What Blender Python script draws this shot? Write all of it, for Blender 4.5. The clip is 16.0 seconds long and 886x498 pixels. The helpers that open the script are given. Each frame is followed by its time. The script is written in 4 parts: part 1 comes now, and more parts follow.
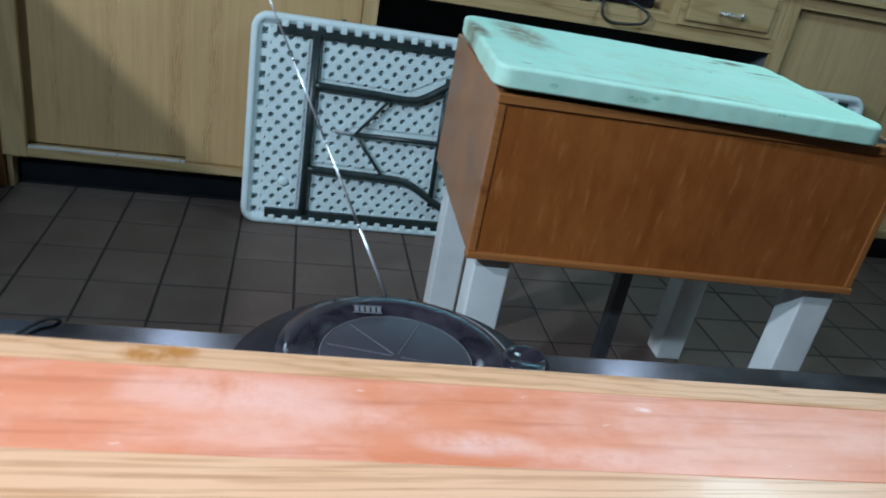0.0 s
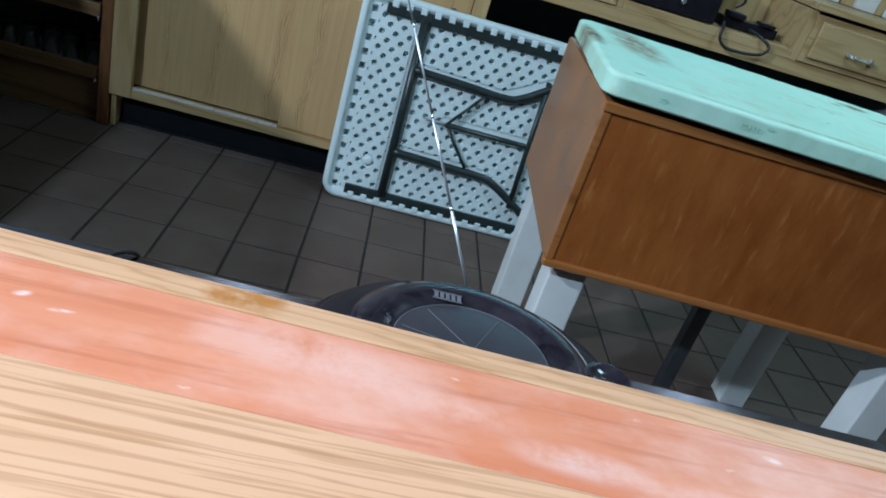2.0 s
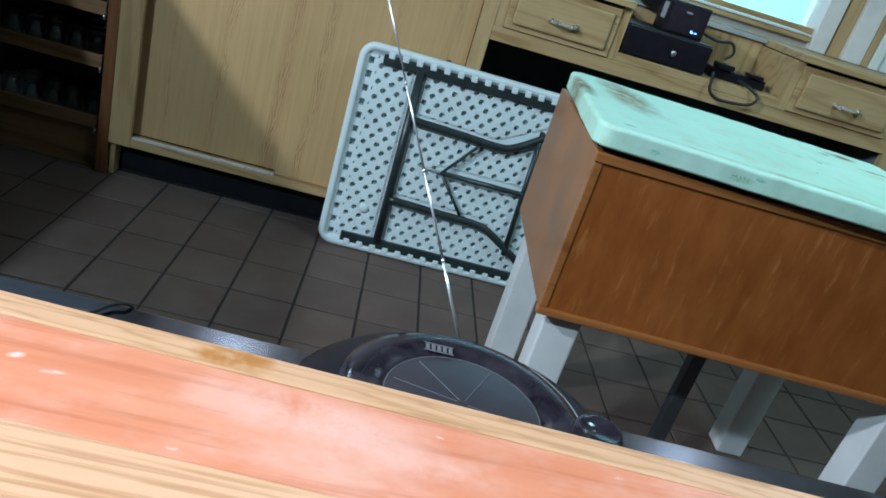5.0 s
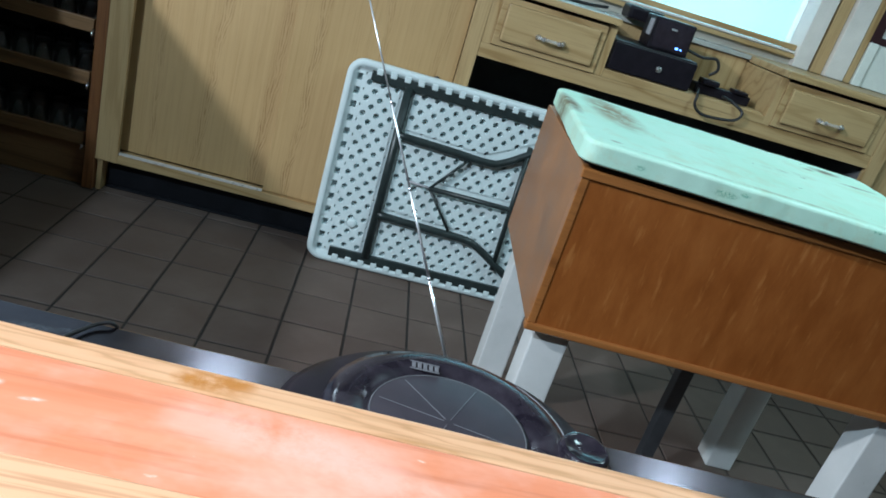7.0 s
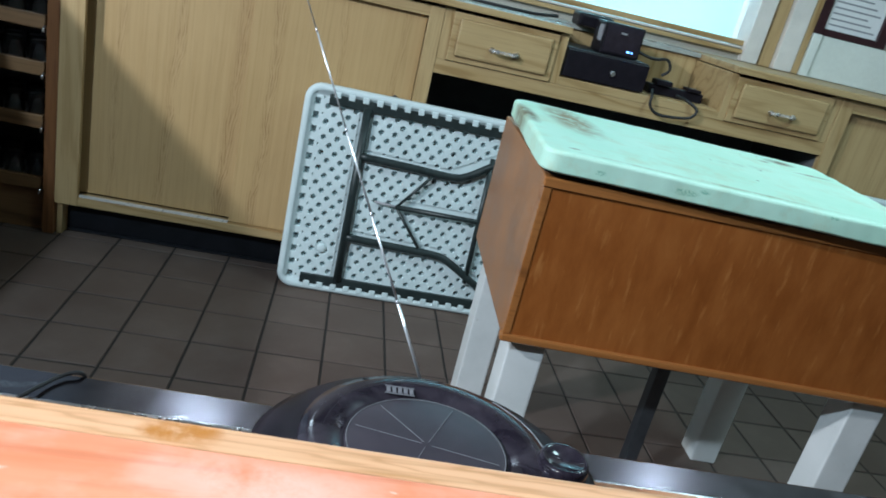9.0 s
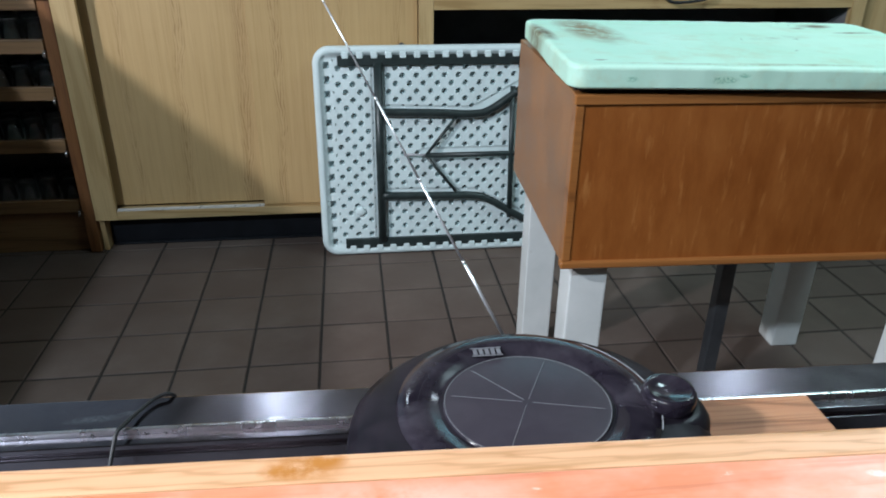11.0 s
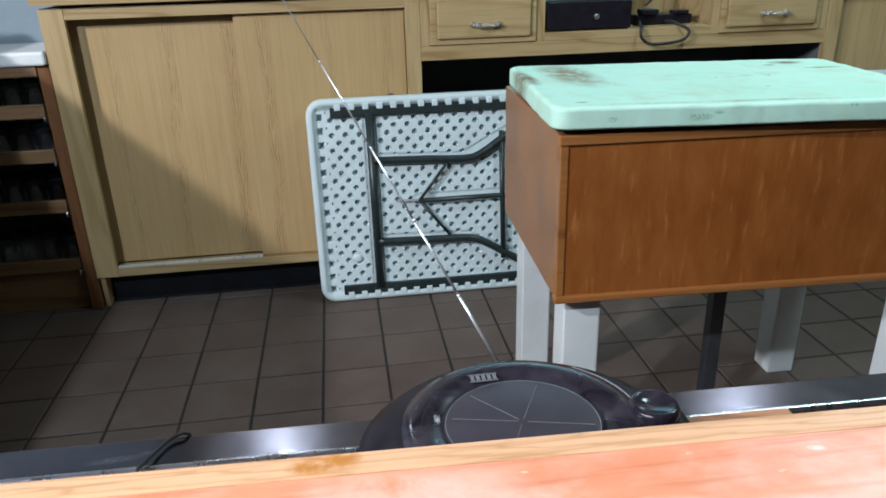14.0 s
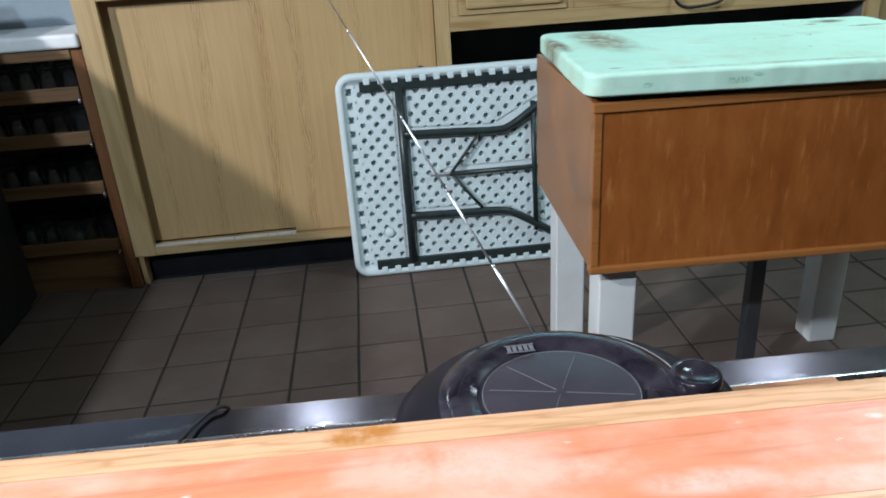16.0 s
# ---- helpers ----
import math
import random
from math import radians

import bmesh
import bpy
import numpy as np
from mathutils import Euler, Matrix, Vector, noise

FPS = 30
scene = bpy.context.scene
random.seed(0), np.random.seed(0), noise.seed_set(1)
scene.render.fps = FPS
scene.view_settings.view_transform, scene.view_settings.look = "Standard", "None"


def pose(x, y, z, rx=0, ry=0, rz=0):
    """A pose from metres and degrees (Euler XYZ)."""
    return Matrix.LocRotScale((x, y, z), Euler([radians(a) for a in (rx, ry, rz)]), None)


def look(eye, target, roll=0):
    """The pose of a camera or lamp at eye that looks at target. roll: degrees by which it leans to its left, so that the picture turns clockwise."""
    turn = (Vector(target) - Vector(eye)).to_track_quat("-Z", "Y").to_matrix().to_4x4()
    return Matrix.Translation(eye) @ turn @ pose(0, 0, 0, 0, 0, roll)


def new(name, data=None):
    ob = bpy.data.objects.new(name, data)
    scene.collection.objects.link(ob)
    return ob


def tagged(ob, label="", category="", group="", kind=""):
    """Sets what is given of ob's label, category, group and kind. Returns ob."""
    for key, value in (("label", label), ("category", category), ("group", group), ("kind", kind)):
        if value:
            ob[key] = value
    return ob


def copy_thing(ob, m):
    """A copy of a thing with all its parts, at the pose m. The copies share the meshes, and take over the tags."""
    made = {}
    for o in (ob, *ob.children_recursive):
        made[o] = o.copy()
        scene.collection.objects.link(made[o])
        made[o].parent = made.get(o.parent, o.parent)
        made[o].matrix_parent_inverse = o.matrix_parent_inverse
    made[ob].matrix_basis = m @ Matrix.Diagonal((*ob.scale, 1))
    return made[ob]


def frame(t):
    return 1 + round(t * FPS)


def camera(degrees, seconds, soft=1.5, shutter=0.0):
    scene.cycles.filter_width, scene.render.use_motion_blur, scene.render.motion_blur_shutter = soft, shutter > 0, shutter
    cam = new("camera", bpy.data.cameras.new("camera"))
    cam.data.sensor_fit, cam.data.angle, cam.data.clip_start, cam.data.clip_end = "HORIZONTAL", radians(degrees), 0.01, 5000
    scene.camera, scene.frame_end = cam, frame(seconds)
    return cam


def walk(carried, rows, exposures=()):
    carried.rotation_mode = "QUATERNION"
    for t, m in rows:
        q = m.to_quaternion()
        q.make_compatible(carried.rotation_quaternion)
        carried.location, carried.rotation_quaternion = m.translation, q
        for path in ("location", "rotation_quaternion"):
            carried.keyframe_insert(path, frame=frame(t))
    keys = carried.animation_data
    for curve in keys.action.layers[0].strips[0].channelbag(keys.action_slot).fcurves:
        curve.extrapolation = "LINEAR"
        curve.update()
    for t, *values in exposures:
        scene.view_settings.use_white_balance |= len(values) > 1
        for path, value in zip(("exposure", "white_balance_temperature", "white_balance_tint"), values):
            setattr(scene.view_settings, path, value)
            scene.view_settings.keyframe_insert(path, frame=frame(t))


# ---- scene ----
cam = camera(62.6, 16.0, 1.75, 0.5)

PATH = [
    (0, (0.3450, -2.2411, 1.2263), (0.7849, -0.4994, 0.3472), 10.91),
    (0.5, (0.3428, -2.2341, 1.2114), (0.7275, -0.4997, 0.2927), 14.48),
    (1, (0.3330, -2.2256, 1.2064), (0.6798, -0.4913, 0.2726), 16.64),
    (1.5, (0.3295, -2.2211, 1.2008), (0.6323, -0.4776, 0.2689), 17.55),
    (2, (0.3323, -2.2125, 1.1985), (0.5972, -0.4553, 0.2808), 17.85),
    (2.5, (0.3322, -2.2137, 1.2022), (0.5738, -0.4436, 0.3031), 18.02),
    (3, (0.3293, -2.2163, 1.2017), (0.5575, -0.4359, 0.3196), 17.84),
    (3.5, (0.3281, -2.2153, 1.1990), (0.5567, -0.4262, 0.3349), 17.73),
    (4, (0.3321, -2.2175, 1.2069), (0.5666, -0.4186, 0.3650), 17.65),
    (6.5, (0.3352, -2.2164, 1.2089), (0.5925, -0.3906, 0.4341), 17.26),
    (7, (0.3360, -2.2172, 1.2123), (0.5982, -0.3881, 0.4470), 17.36),
    (7.5, (0.3334, -2.2150, 1.2069), (0.5959, -0.3835, 0.4474), 17.30),
    (8, (0.3334, -2.2140, 1.2039), (0.6018, -0.3788, 0.4555), 16.85),
    (8.5, (0.3374, -2.2157, 1.2104), (0.6247, -0.3757, 0.4812), 15.77),
    (9, (0.3407, -2.2182, 1.2196), (0.6677, -0.3773, 0.5096), 13.58),
    (9.2, (0.3401, -2.2179, 1.2220), (0.6884, -0.3800, 0.5143), 12.47),
    (11.3, (0.3226, -2.1890, 1.2243), (0.5181, -0.4069, 0.3379), -0.68),
    (11.5, (0.3216, -2.1940, 1.2203), (0.4990, -0.3884, 0.3787), -1.48),
    (12, (0.3206, -2.2210, 1.2223), (0.4849, -0.3934, 0.4267), -3.08),
    (12.5, (0.3220, -2.2300, 1.2253), (0.5131, -0.3993, 0.4429), -2.98),
    (13, (0.3194, -2.2360, 1.2363), (0.5443, -0.4040, 0.4660), -2.28),
    (13.5, (0.3189, -2.2390, 1.2402), (0.5645, -0.4058, 0.4791), -1.67),
    (14, (0.3203, -2.2360, 1.2362), (0.5696, -0.4046, 0.4720), -1.57),
    (14.5, (0.3200, -2.2346, 1.2371), (0.5585, -0.4066, 0.4616), -1.88),
    (15, (0.3197, -2.2303, 1.2310), (0.5314, -0.4082, 0.4341), -2.50),
    (15.5, (0.3216, -2.2279, 1.2257), (0.5063, -0.4102, 0.4120), -3.11),
    (16, (0.3195, -2.2285, 1.2295), (0.4752, -0.4133, 0.4044), -3.73),
]
walk(cam, [(t, look(eye, target, roll)) for t, eye, target, roll in PATH],
     [(0.0, -0.44, 5350, 5), (1.0, -0.46, 5300, 6), (2.5, -0.40, 5300, 5), (4.2, -0.32, 5350, 4), (6.3, -0.16, 5700, 6), (9.2, -0.08, 5800, 7), (11.3, -0.04, 6050, 12), (16.0, -0.04, 6050, 13)])

# ---- light ----
world = bpy.data.worlds.new("world")
world.use_nodes = True
scene.world = world
world.node_tree.nodes["Background"].inputs[0].default_value = (0.55, 0.75, 0.8, 1)
world.node_tree.nodes["Background"].inputs[1].default_value = 0.015


def lamp(name, place, target, size_x, size_y, watts, colour, spread=180):
    data = bpy.data.lights.new(name, "AREA")
    data.shape, data.size, data.size_y, data.energy, data.color = "RECTANGLE", size_x, size_y, watts, colour
    data.spread = radians(spread)
    ob = new(name, data)
    ob.matrix_world = look(place, target)
    return ob


WARM, COOL, GREEN = (0.98, 0.97, 0.95), (0.80, 0.93, 1.0), (0.74, 1.0, 0.98)
lamp("lamp_bar", (-1.43, -2.9, 2.52), (1.1, -0.7, 0.5), 0.08, 0.10, 74, COOL)
lamp("lamp_bar_end", (-2.4, -2.2, 2.555), (0.0, 0.2, 0.7), 0.16, 0.12, 105, WARM)
# the near one is an added fill that brightens the bar top, no known fitting
lamp("lamp_bar_near", (-0.12, -2.55, 2.15), (0.24, -2.36, 0.8), 0.20, 0.14, 4.3, (1.0, 0.92, 0.90), 86)
lamp("lamp_back_a", (-0.08, 0.74, 2.6), (0.23, -1.63, 0.8), 0.17, 0.12, 0.17, COOL, 60)
lamp("lamp_back_b", (2.22, 0.70, 2.6), (0.69, -1.64, 0.8), 0.18, 0.12, 0.15, COOL, 60)
lamp("lamp_service", (1.92, -0.78, 2.6), (1.85, -0.72, 0), 0.7, 0.4, 19.5, GREEN, 150)

# ---- materials ----


def material(name, rough=0.5, metal=0.0, coat=0.0):
    m = bpy.data.materials.new(name)
    m.use_nodes = True
    b = m.node_tree.nodes["Principled BSDF"]
    b.inputs["Roughness"].default_value, b.inputs["Metallic"].default_value = rough, metal
    b.inputs["Coat Weight"].default_value = coat
    return m, m.node_tree, b


def node(tree, kind, **values):
    n = tree.nodes.new(kind)
    for key, value in values.items():
        n.inputs[key.replace("_", " ")].default_value = value
    return n


def ramp(tree, fac, stops):
    r = tree.nodes.new("ShaderNodeValToRGB")
    els = r.color_ramp.elements
    while len(els) < len(stops):
        els.new(0.5)
    for e, (p, c) in zip(els, stops):
        e.position, e.color = p, (*c, 1) if len(c) == 3 else c
    tree.links.new(fac, r.inputs[0])
    return r.outputs[0]


def mix(tree, fac, a, b, blend="MIX"):
    m = tree.nodes.new("ShaderNodeMix")
    m.data_type, m.blend_type = "RGBA", blend
    for sock, v in ((m.inputs[0], fac), (m.inputs[6], a), (m.inputs[7], b)):
        if hasattr(v, "links"):
            tree.links.new(v, sock)
        else:
            sock.default_value = v if isinstance(v, float) else (*v, 1)
    return m.outputs[2]


def coords(tree, scale, shift=True):
    """Object coordinates, stretched by scale and moved by a random amount for each object."""
    tc = tree.nodes.new("ShaderNodeTexCoord")
    mp = tree.nodes.new("ShaderNodeMapping")
    mp.inputs["Scale"].default_value = scale
    tree.links.new(tc.outputs["Object"], mp.inputs["Vector"])
    if shift:
        info = tree.nodes.new("ShaderNodeObjectInfo")
        mul = tree.nodes.new("ShaderNodeMath")
        mul.operation = "MULTIPLY"
        mul.inputs[1].default_value = 37.0
        tree.links.new(info.outputs["Random"], mul.inputs[0])
        tree.links.new(mul.outputs[0], mp.inputs["Location"])
    return mp.outputs[0]


def noise_of(tree, vec, scale, detail=4.0, rough=0.6, distort=0.0):
    n = node(tree, "ShaderNodeTexNoise", Scale=scale, Detail=detail, Roughness=rough, Distortion=distort)
    tree.links.new(vec, n.inputs["Vector"])
    return n.outputs["Fac"]


def bump(tree, b, height, strength, distance):
    n = node(tree, "ShaderNodeBump", Strength=strength, Distance=distance)
    tree.links.new(height, n.inputs["Height"])
    tree.links.new(n.outputs[0], b.inputs["Normal"])


def plain(name, colour, rough=0.5, metal=0.0, vary=0.15, scale=6.0, relief=0.1, coat=0.0, gloss=0.5):
    """Paint, plastic or metal with soft blotches, fine grain and an uneven gloss."""
    m, t, b = material(name, rough, metal, coat)
    v = coords(t, (1, 1, 1))
    big, fine = noise_of(t, v, scale), noise_of(t, v, scale * 22, 3.0)
    dark = tuple(c * (1 - vary) for c in colour)
    lite = tuple(min(1, c * (1 + vary * 0.6)) for c in colour)
    c = ramp(t, big, [(0.3, dark), (0.7, lite)])
    c = mix(t, 0.12, c, ramp(t, fine, [(0.3, tuple(x * 0.6 for x in colour)), (0.7, lite)]))
    t.links.new(c, b.inputs["Base Color"])
    r = ramp(t, big, [(0.25, (rough * 0.8,) * 3), (0.75, (min(1, rough * 1.25),) * 3)])
    t.links.new(r, b.inputs["Roughness"])
    b.inputs["Specular IOR Level"].default_value = gloss
    bump(t, b, fine, relief, 0.001)
    return m


def wood(name, dark, mid, light, along, rough=0.45, ring=5.0, coat=0.0, contrast=1.0, pore=0.5):
    """Wood with cathedral figure and pores along one axis (0, 1 or 2)."""
    m, t, b = material(name, rough, 0, coat)
    s = [1.0, 1.0, 1.0]
    s[along] = 0.09
    v = coords(t, s)
    warp = noise_of(t, v, 3.2, 3.0, 0.5)
    w = node(t, "ShaderNodeTexWave", Scale=ring, Distortion=9.0, Detail=2.5, Detail_Scale=1.3, Detail_Roughness=0.55)
    w.bands_direction = "DIAGONAL"
    t.links.new(v, w.inputs["Vector"])
    c = ramp(t, w.outputs["Fac"], [(0.0, light), (0.62, tuple((a + x) / 2 for a, x in zip(mid, light))), (0.88, mid), (1.0, tuple(a + (x - a) * contrast for a, x in zip(mid, dark)))])
    c = mix(t, ramp(t, warp, [(0.4, (0, 0, 0)), (0.62, (0.85,) * 3)]), c, light)
    s2 = [1.0, 1.0, 1.0]
    s2[along] = 0.02
    v2 = coords(t, s2)
    pores = noise_of(t, v2, 260.0, 2.0, 0.6)
    p = ramp(t, pores, [(0.33, (pore,) * 3), (0.48, (0, 0, 0))])
    c = mix(t, p, c, dark)
    blot = noise_of(t, coords(t, (1, 1, 1)), 2.6, 4.0)
    c = mix(t, 0.35, c, mix(t, 1.0, c, ramp(t, blot, [(0.3, (0.72,) * 3), (0.7, (1.0,) * 3)]), "MULTIPLY"))
    t.links.new(c, b.inputs["Base Color"])
    t.links.new(ramp(t, blot, [(0.2, (rough * 0.75,) * 3), (0.8, (min(1, rough * 1.3),) * 3)]), b.inputs["Roughness"])
    bump(t, b, pores, 0.12, 0.0006)
    return m


OAK = wood("oak_veneer", (0.25, 0.15, 0.055), (0.42, 0.285, 0.130), (0.47, 0.335, 0.165), 2, 0.42, 9.0, contrast=0.6, pore=0.4)
OAK_X = wood("oak_rail", (0.25, 0.15, 0.055), (0.41, 0.280, 0.126), (0.46, 0.328, 0.160), 0, 0.42, 9.0, contrast=0.6, pore=0.4)
REDWOOD = wood("cherry_stained_ply", (0.09, 0.026, 0.006), (0.33, 0.115, 0.024), (0.37, 0.135, 0.03), 2, 0.35, 9.0, 0.1, 0.3, 0.3)
REDWOOD_X = wood("cherry_moulding", (0.09, 0.026, 0.006), (0.31, 0.108, 0.026), (0.37, 0.145, 0.040), 0, 0.32, 4.0, 0.15, 0.7, 0.25)


def ply_material():
    """Mottled, varnished cherry plywood with pale flecks and faint upright grain."""
    m, t, b = material("cherry_ply", 0.36, 0, 0.08)
    v = coords(t, (1, 1, 0.30), False)
    mott, fleck = noise_of(t, v, 20.0, 6.0, 0.68), noise_of(t, coords(t, (1, 1, 0.16), False), 75.0, 4.0, 0.6)
    big = noise_of(t, coords(t, (1, 1, 1), False), 3.0, 3.0)
    c = ramp(t, mott, [(0.28, (0.245, 0.070, 0.013)), (0.5, (0.315, 0.099, 0.020)), (0.72, (0.38, 0.130, 0.028))])
    c = mix(t, ramp(t, fleck, [(0.58, (0, 0, 0)), (0.72, (0.50,) * 3)]), c, (0.54, 0.235, 0.07))
    c = mix(t, 0.5, c, mix(t, 1.0, c, ramp(t, big, [(0.3, (0.7, 0.66, 0.6)), (0.7, (1.0, 1.0, 1.0))]), "MULTIPLY"))
    t.links.new(c, b.inputs["Base Color"])
    t.links.new(ramp(t, mott, [(0.3, (0.3,) * 3), (0.7, (0.45,) * 3)]), b.inputs["Roughness"])
    bump(t, b, fleck, 0.06, 0.0006)
    return m


REDPLY = ply_material()
SIDEWOOD = plain("ply_side", (0.315, 0.148, 0.064), 0.42, 0, 0.30, 7.0, 0.06, 0.05)
# red panel wood with the shade beside the cooler put into its colour
PANEL_RED = wood("shaded_red_panel", (0.07, 0.022, 0.008), (0.17, 0.066, 0.020), (0.21, 0.088, 0.030), 2, 0.45, 6.0)
AERIAL = plain("worn_chrome", (0.76, 0.78, 0.81), 0.34, 0.78, 0.03, 8.0, 0.0)
TRACK = plain("scuffed_track", (0.78, 0.78, 0.76), 0.3, 0.4, 0.1, 60.0, 0.02)
SHELFWOOD = wood("shelf_wood", (0.08, 0.038, 0.014), (0.19, 0.100, 0.042), (0.25, 0.140, 0.062), 0, 0.5, 5.0)


def math_node(t, op, a, b=0.0):
    n = t.nodes.new("ShaderNodeMath")
    n.operation = op
    for sock, v in ((n.inputs[0], a), (n.inputs[1], b)):
        if hasattr(v, "links"):
            t.links.new(v, sock)
        else:
            sock.default_value = v
    return n.outputs[0]


def bar_oak_material():
    """Varnished plain-sawn oak: thin dark grain lines, short open pores, rubbed pale patches."""
    m, t, b = material("bar_oak", 0.32, 0, 0.12)
    v = coords(t, (0.05, 1, 1))
    w = node(t, "ShaderNodeTexWave", Scale=64.0, Distortion=6.0, Detail=3.0, Detail_Scale=2.2, Detail_Roughness=0.6)
    w.bands_direction = "Y"
    t.links.new(v, w.inputs["Vector"])
    fine = noise_of(t, coords(t, (0.03, 1, 1)), 420.0, 3.0, 0.6)
    wide = noise_of(t, coords(t, (0.15, 1, 1)), 26.0, 4.0, 0.6)
    c = ramp(t, wide, [(0.3, (0.655, 0.37, 0.205)), (0.7, (0.735, 0.455, 0.275))])
    line = math_node(t, "MULTIPLY", ramp(t, w.outputs["Fac"], [(0.70, (0, 0, 0)), (0.98, (1, 1, 1))]), ramp(t, wide, [(0.35, (1, 1, 1)), (0.72, (0.35,) * 3)]))
    c = mix(t, math_node(t, "MULTIPLY", line, 0.6), c, (0.38, 0.165, 0.075))
    c = mix(t, ramp(t, fine, [(0.36, (0.55,) * 3), (0.47, (0, 0, 0))]), c, (0.42, 0.21, 0.09))
    rub = noise_of(t, coords(t, (0.5, 1, 1)), 12.0, 5.0, 0.6)
    c = mix(t, ramp(t, rub, [(0.5, (0, 0, 0)), (0.75, (0.35,) * 3)]), c, (0.80, 0.54, 0.34))
    t.links.new(c, b.inputs["Base Color"])
    t.links.new(ramp(t, rub, [(0.3, (0.25,) * 3), (0.7, (0.42,) * 3)]), b.inputs["Roughness"])
    bump(t, b, fine, 0.10, 0.0005)
    return m


def door_veneer():
    """Plain sliced oak veneer: calm straight grain with narrow flame figures at intervals."""
    m, t, b = material("door_veneer", 0.42)
    v = coords(t, (1, 1, 1), False)
    sep = t.nodes.new("ShaderNodeSeparateXYZ")
    t.links.new(v, sep.inputs[0])
    x, z = sep.outputs["X"], sep.outputs["Z"]
    straight = noise_of(t, coords(t, (1, 1, 0.012), False), 85.0, 4.0, 0.65)
    pores = noise_of(t, coords(t, (1, 1, 0.02), False), 300.0, 2.0, 0.6)
    c = ramp(t, straight, [(0.30, (0.44, 0.292, 0.130)), (0.5, (0.47, 0.317, 0.146)), (0.7, (0.495, 0.340, 0.163))])
    streaks = noise_of(t, coords(t, (1, 1, 0.06), False), 190.0, 3.0, 0.65)
    sway = math_node(t, "MULTIPLY", math_node(t, "SUBTRACT", noise_of(t, coords(t, (0.6, 1, 1), False), 3.0, 3.0), 0.5), 0.075)
    jag = math_node(t, "MULTIPLY", math_node(t, "SUBTRACT", noise_of(t, coords(t, (1, 1, 0.25), False), 60.0, 3.0), 0.5), 0.012)
    for xc, half, lean, force in ((-0.45, 0.016, 0.01, 0.5), (-0.262, 0.024, 0.05, 0.62), (-0.052, 0.026, 0.02, 0.7), (0.072, 0.024, 0.0, 0.7), (0.30, 0.018, -0.03, 0.4), (0.488, 0.020, 0.02, 0.55)):
        d = math_node(t, "SUBTRACT", math_node(t, "ADD", x, sway), xc - 0.6 * lean)
        d = math_node(t, "ABSOLUTE", math_node(t, "SUBTRACT", d, math_node(t, "MULTIPLY", z, lean)))
        mask = ramp(t, math_node(t, "DIVIDE", d, half), [(0.45, (1, 1, 1)), (1.0, (0, 0, 0))])
        phase = math_node(t, "SUBTRACT", math_node(t, "MULTIPLY", math_node(t, "ADD", d, jag), 720.0), math_node(t, "MULTIPLY", z, 46.0))
        wave = ramp(t, math_node(t, "SINE", phase), [(0.0, (0, 0, 0)), (0.9, (1, 1, 1))])
        gap = ramp(t, noise_of(t, coords(t, (0.4, 1, 1), False), 5.0 + 9 * half * 10, 2.0), [(0.33, (0.4,) * 3), (0.46, (1, 1, 1))])
        wave = math_node(t, "MULTIPLY", wave, ramp(t, streaks, [(0.38, (0.15,) * 3), (0.60, (1, 1, 1))]))
        f = math_node(t, "MULTIPLY", math_node(t, "MULTIPLY", mask, wave), math_node(t, "MULTIPLY", gap, force))
        c = mix(t, f, c, (0.17, 0.072, 0.022))
    c = mix(t, ramp(t, pores, [(0.33, (0.22,) * 3), (0.46, (0, 0, 0))]), c, (0.28, 0.17, 0.07))
    blot = noise_of(t, v, 2.6, 4.0)
    c = mix(t, 0.35, c, mix(t, 1.0, c, ramp(t, blot, [(0.3, (0.75,) * 3), (0.7, (1.0,) * 3)]), "MULTIPLY"))
    t.links.new(c, b.inputs["Base Color"])
    t.links.new(ramp(t, blot, [(0.2, (0.34,) * 3), (0.8, (0.52,) * 3)]), b.inputs["Roughness"])
    bump(t, b, pores, 0.10, 0.0005)
    return m


BAR_OAK, VENEER = bar_oak_material(), door_veneer()
BOARD = wood("board_pine", (0.20, 0.075, 0.03), (0.43, 0.185, 0.085), (0.50, 0.235, 0.115), 0, 0.5, 16.0)
PLASTIC_WHITE = plain("moulded_plastic", (0.60, 0.69, 0.70), 0.55, 0, 0.08, 9.0, 0.2, 0.0, 0.3)
BLACK_STEEL = plain("black_green_steel", (0.018, 0.027, 0.027), 0.38, 0.0, 0.3, 30.0, 0.1)
BLACK_GLOSS = plain("black_gloss_plastic", (0.024, 0.020, 0.028), 0.10, 0, 0.35, 26.0, 0.02, 0.1, 0.5)
BLACK_SATIN = plain("black_satin_plastic", (0.012, 0.010, 0.014), 0.36, 0, 0.3, 40.0, 0.08, 0.0, 0.2)
BLACK_PAINT = plain("black_paint", (0.012, 0.012, 0.013), 0.45, 0, 0.3, 12.0, 0.1)
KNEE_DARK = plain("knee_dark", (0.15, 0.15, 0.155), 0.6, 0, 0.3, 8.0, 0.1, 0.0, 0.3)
TOE_BLACK = plain("toe_vinyl", (0.008, 0.009, 0.012), 0.5, 0, 0.4, 15.0, 0.1, 0.0, 0.2)
CHROME = plain("chrome", (0.8, 0.8, 0.82), 0.27, 1.0, 0.1, 40.0, 0.05)
CLEAR = plain("clear_acrylic", (0.92, 0.92, 0.90), 0.08, 0.0, 0.05, 60.0, 0.02)
CLEAR.node_tree.nodes["Principled BSDF"].inputs["Transmission Weight"].default_value = 0.75
WALL_BLUE = plain("wall_blue_grey", (0.22, 0.28, 0.32), 0.7, 0, 0.12, 3.0, 0.2)
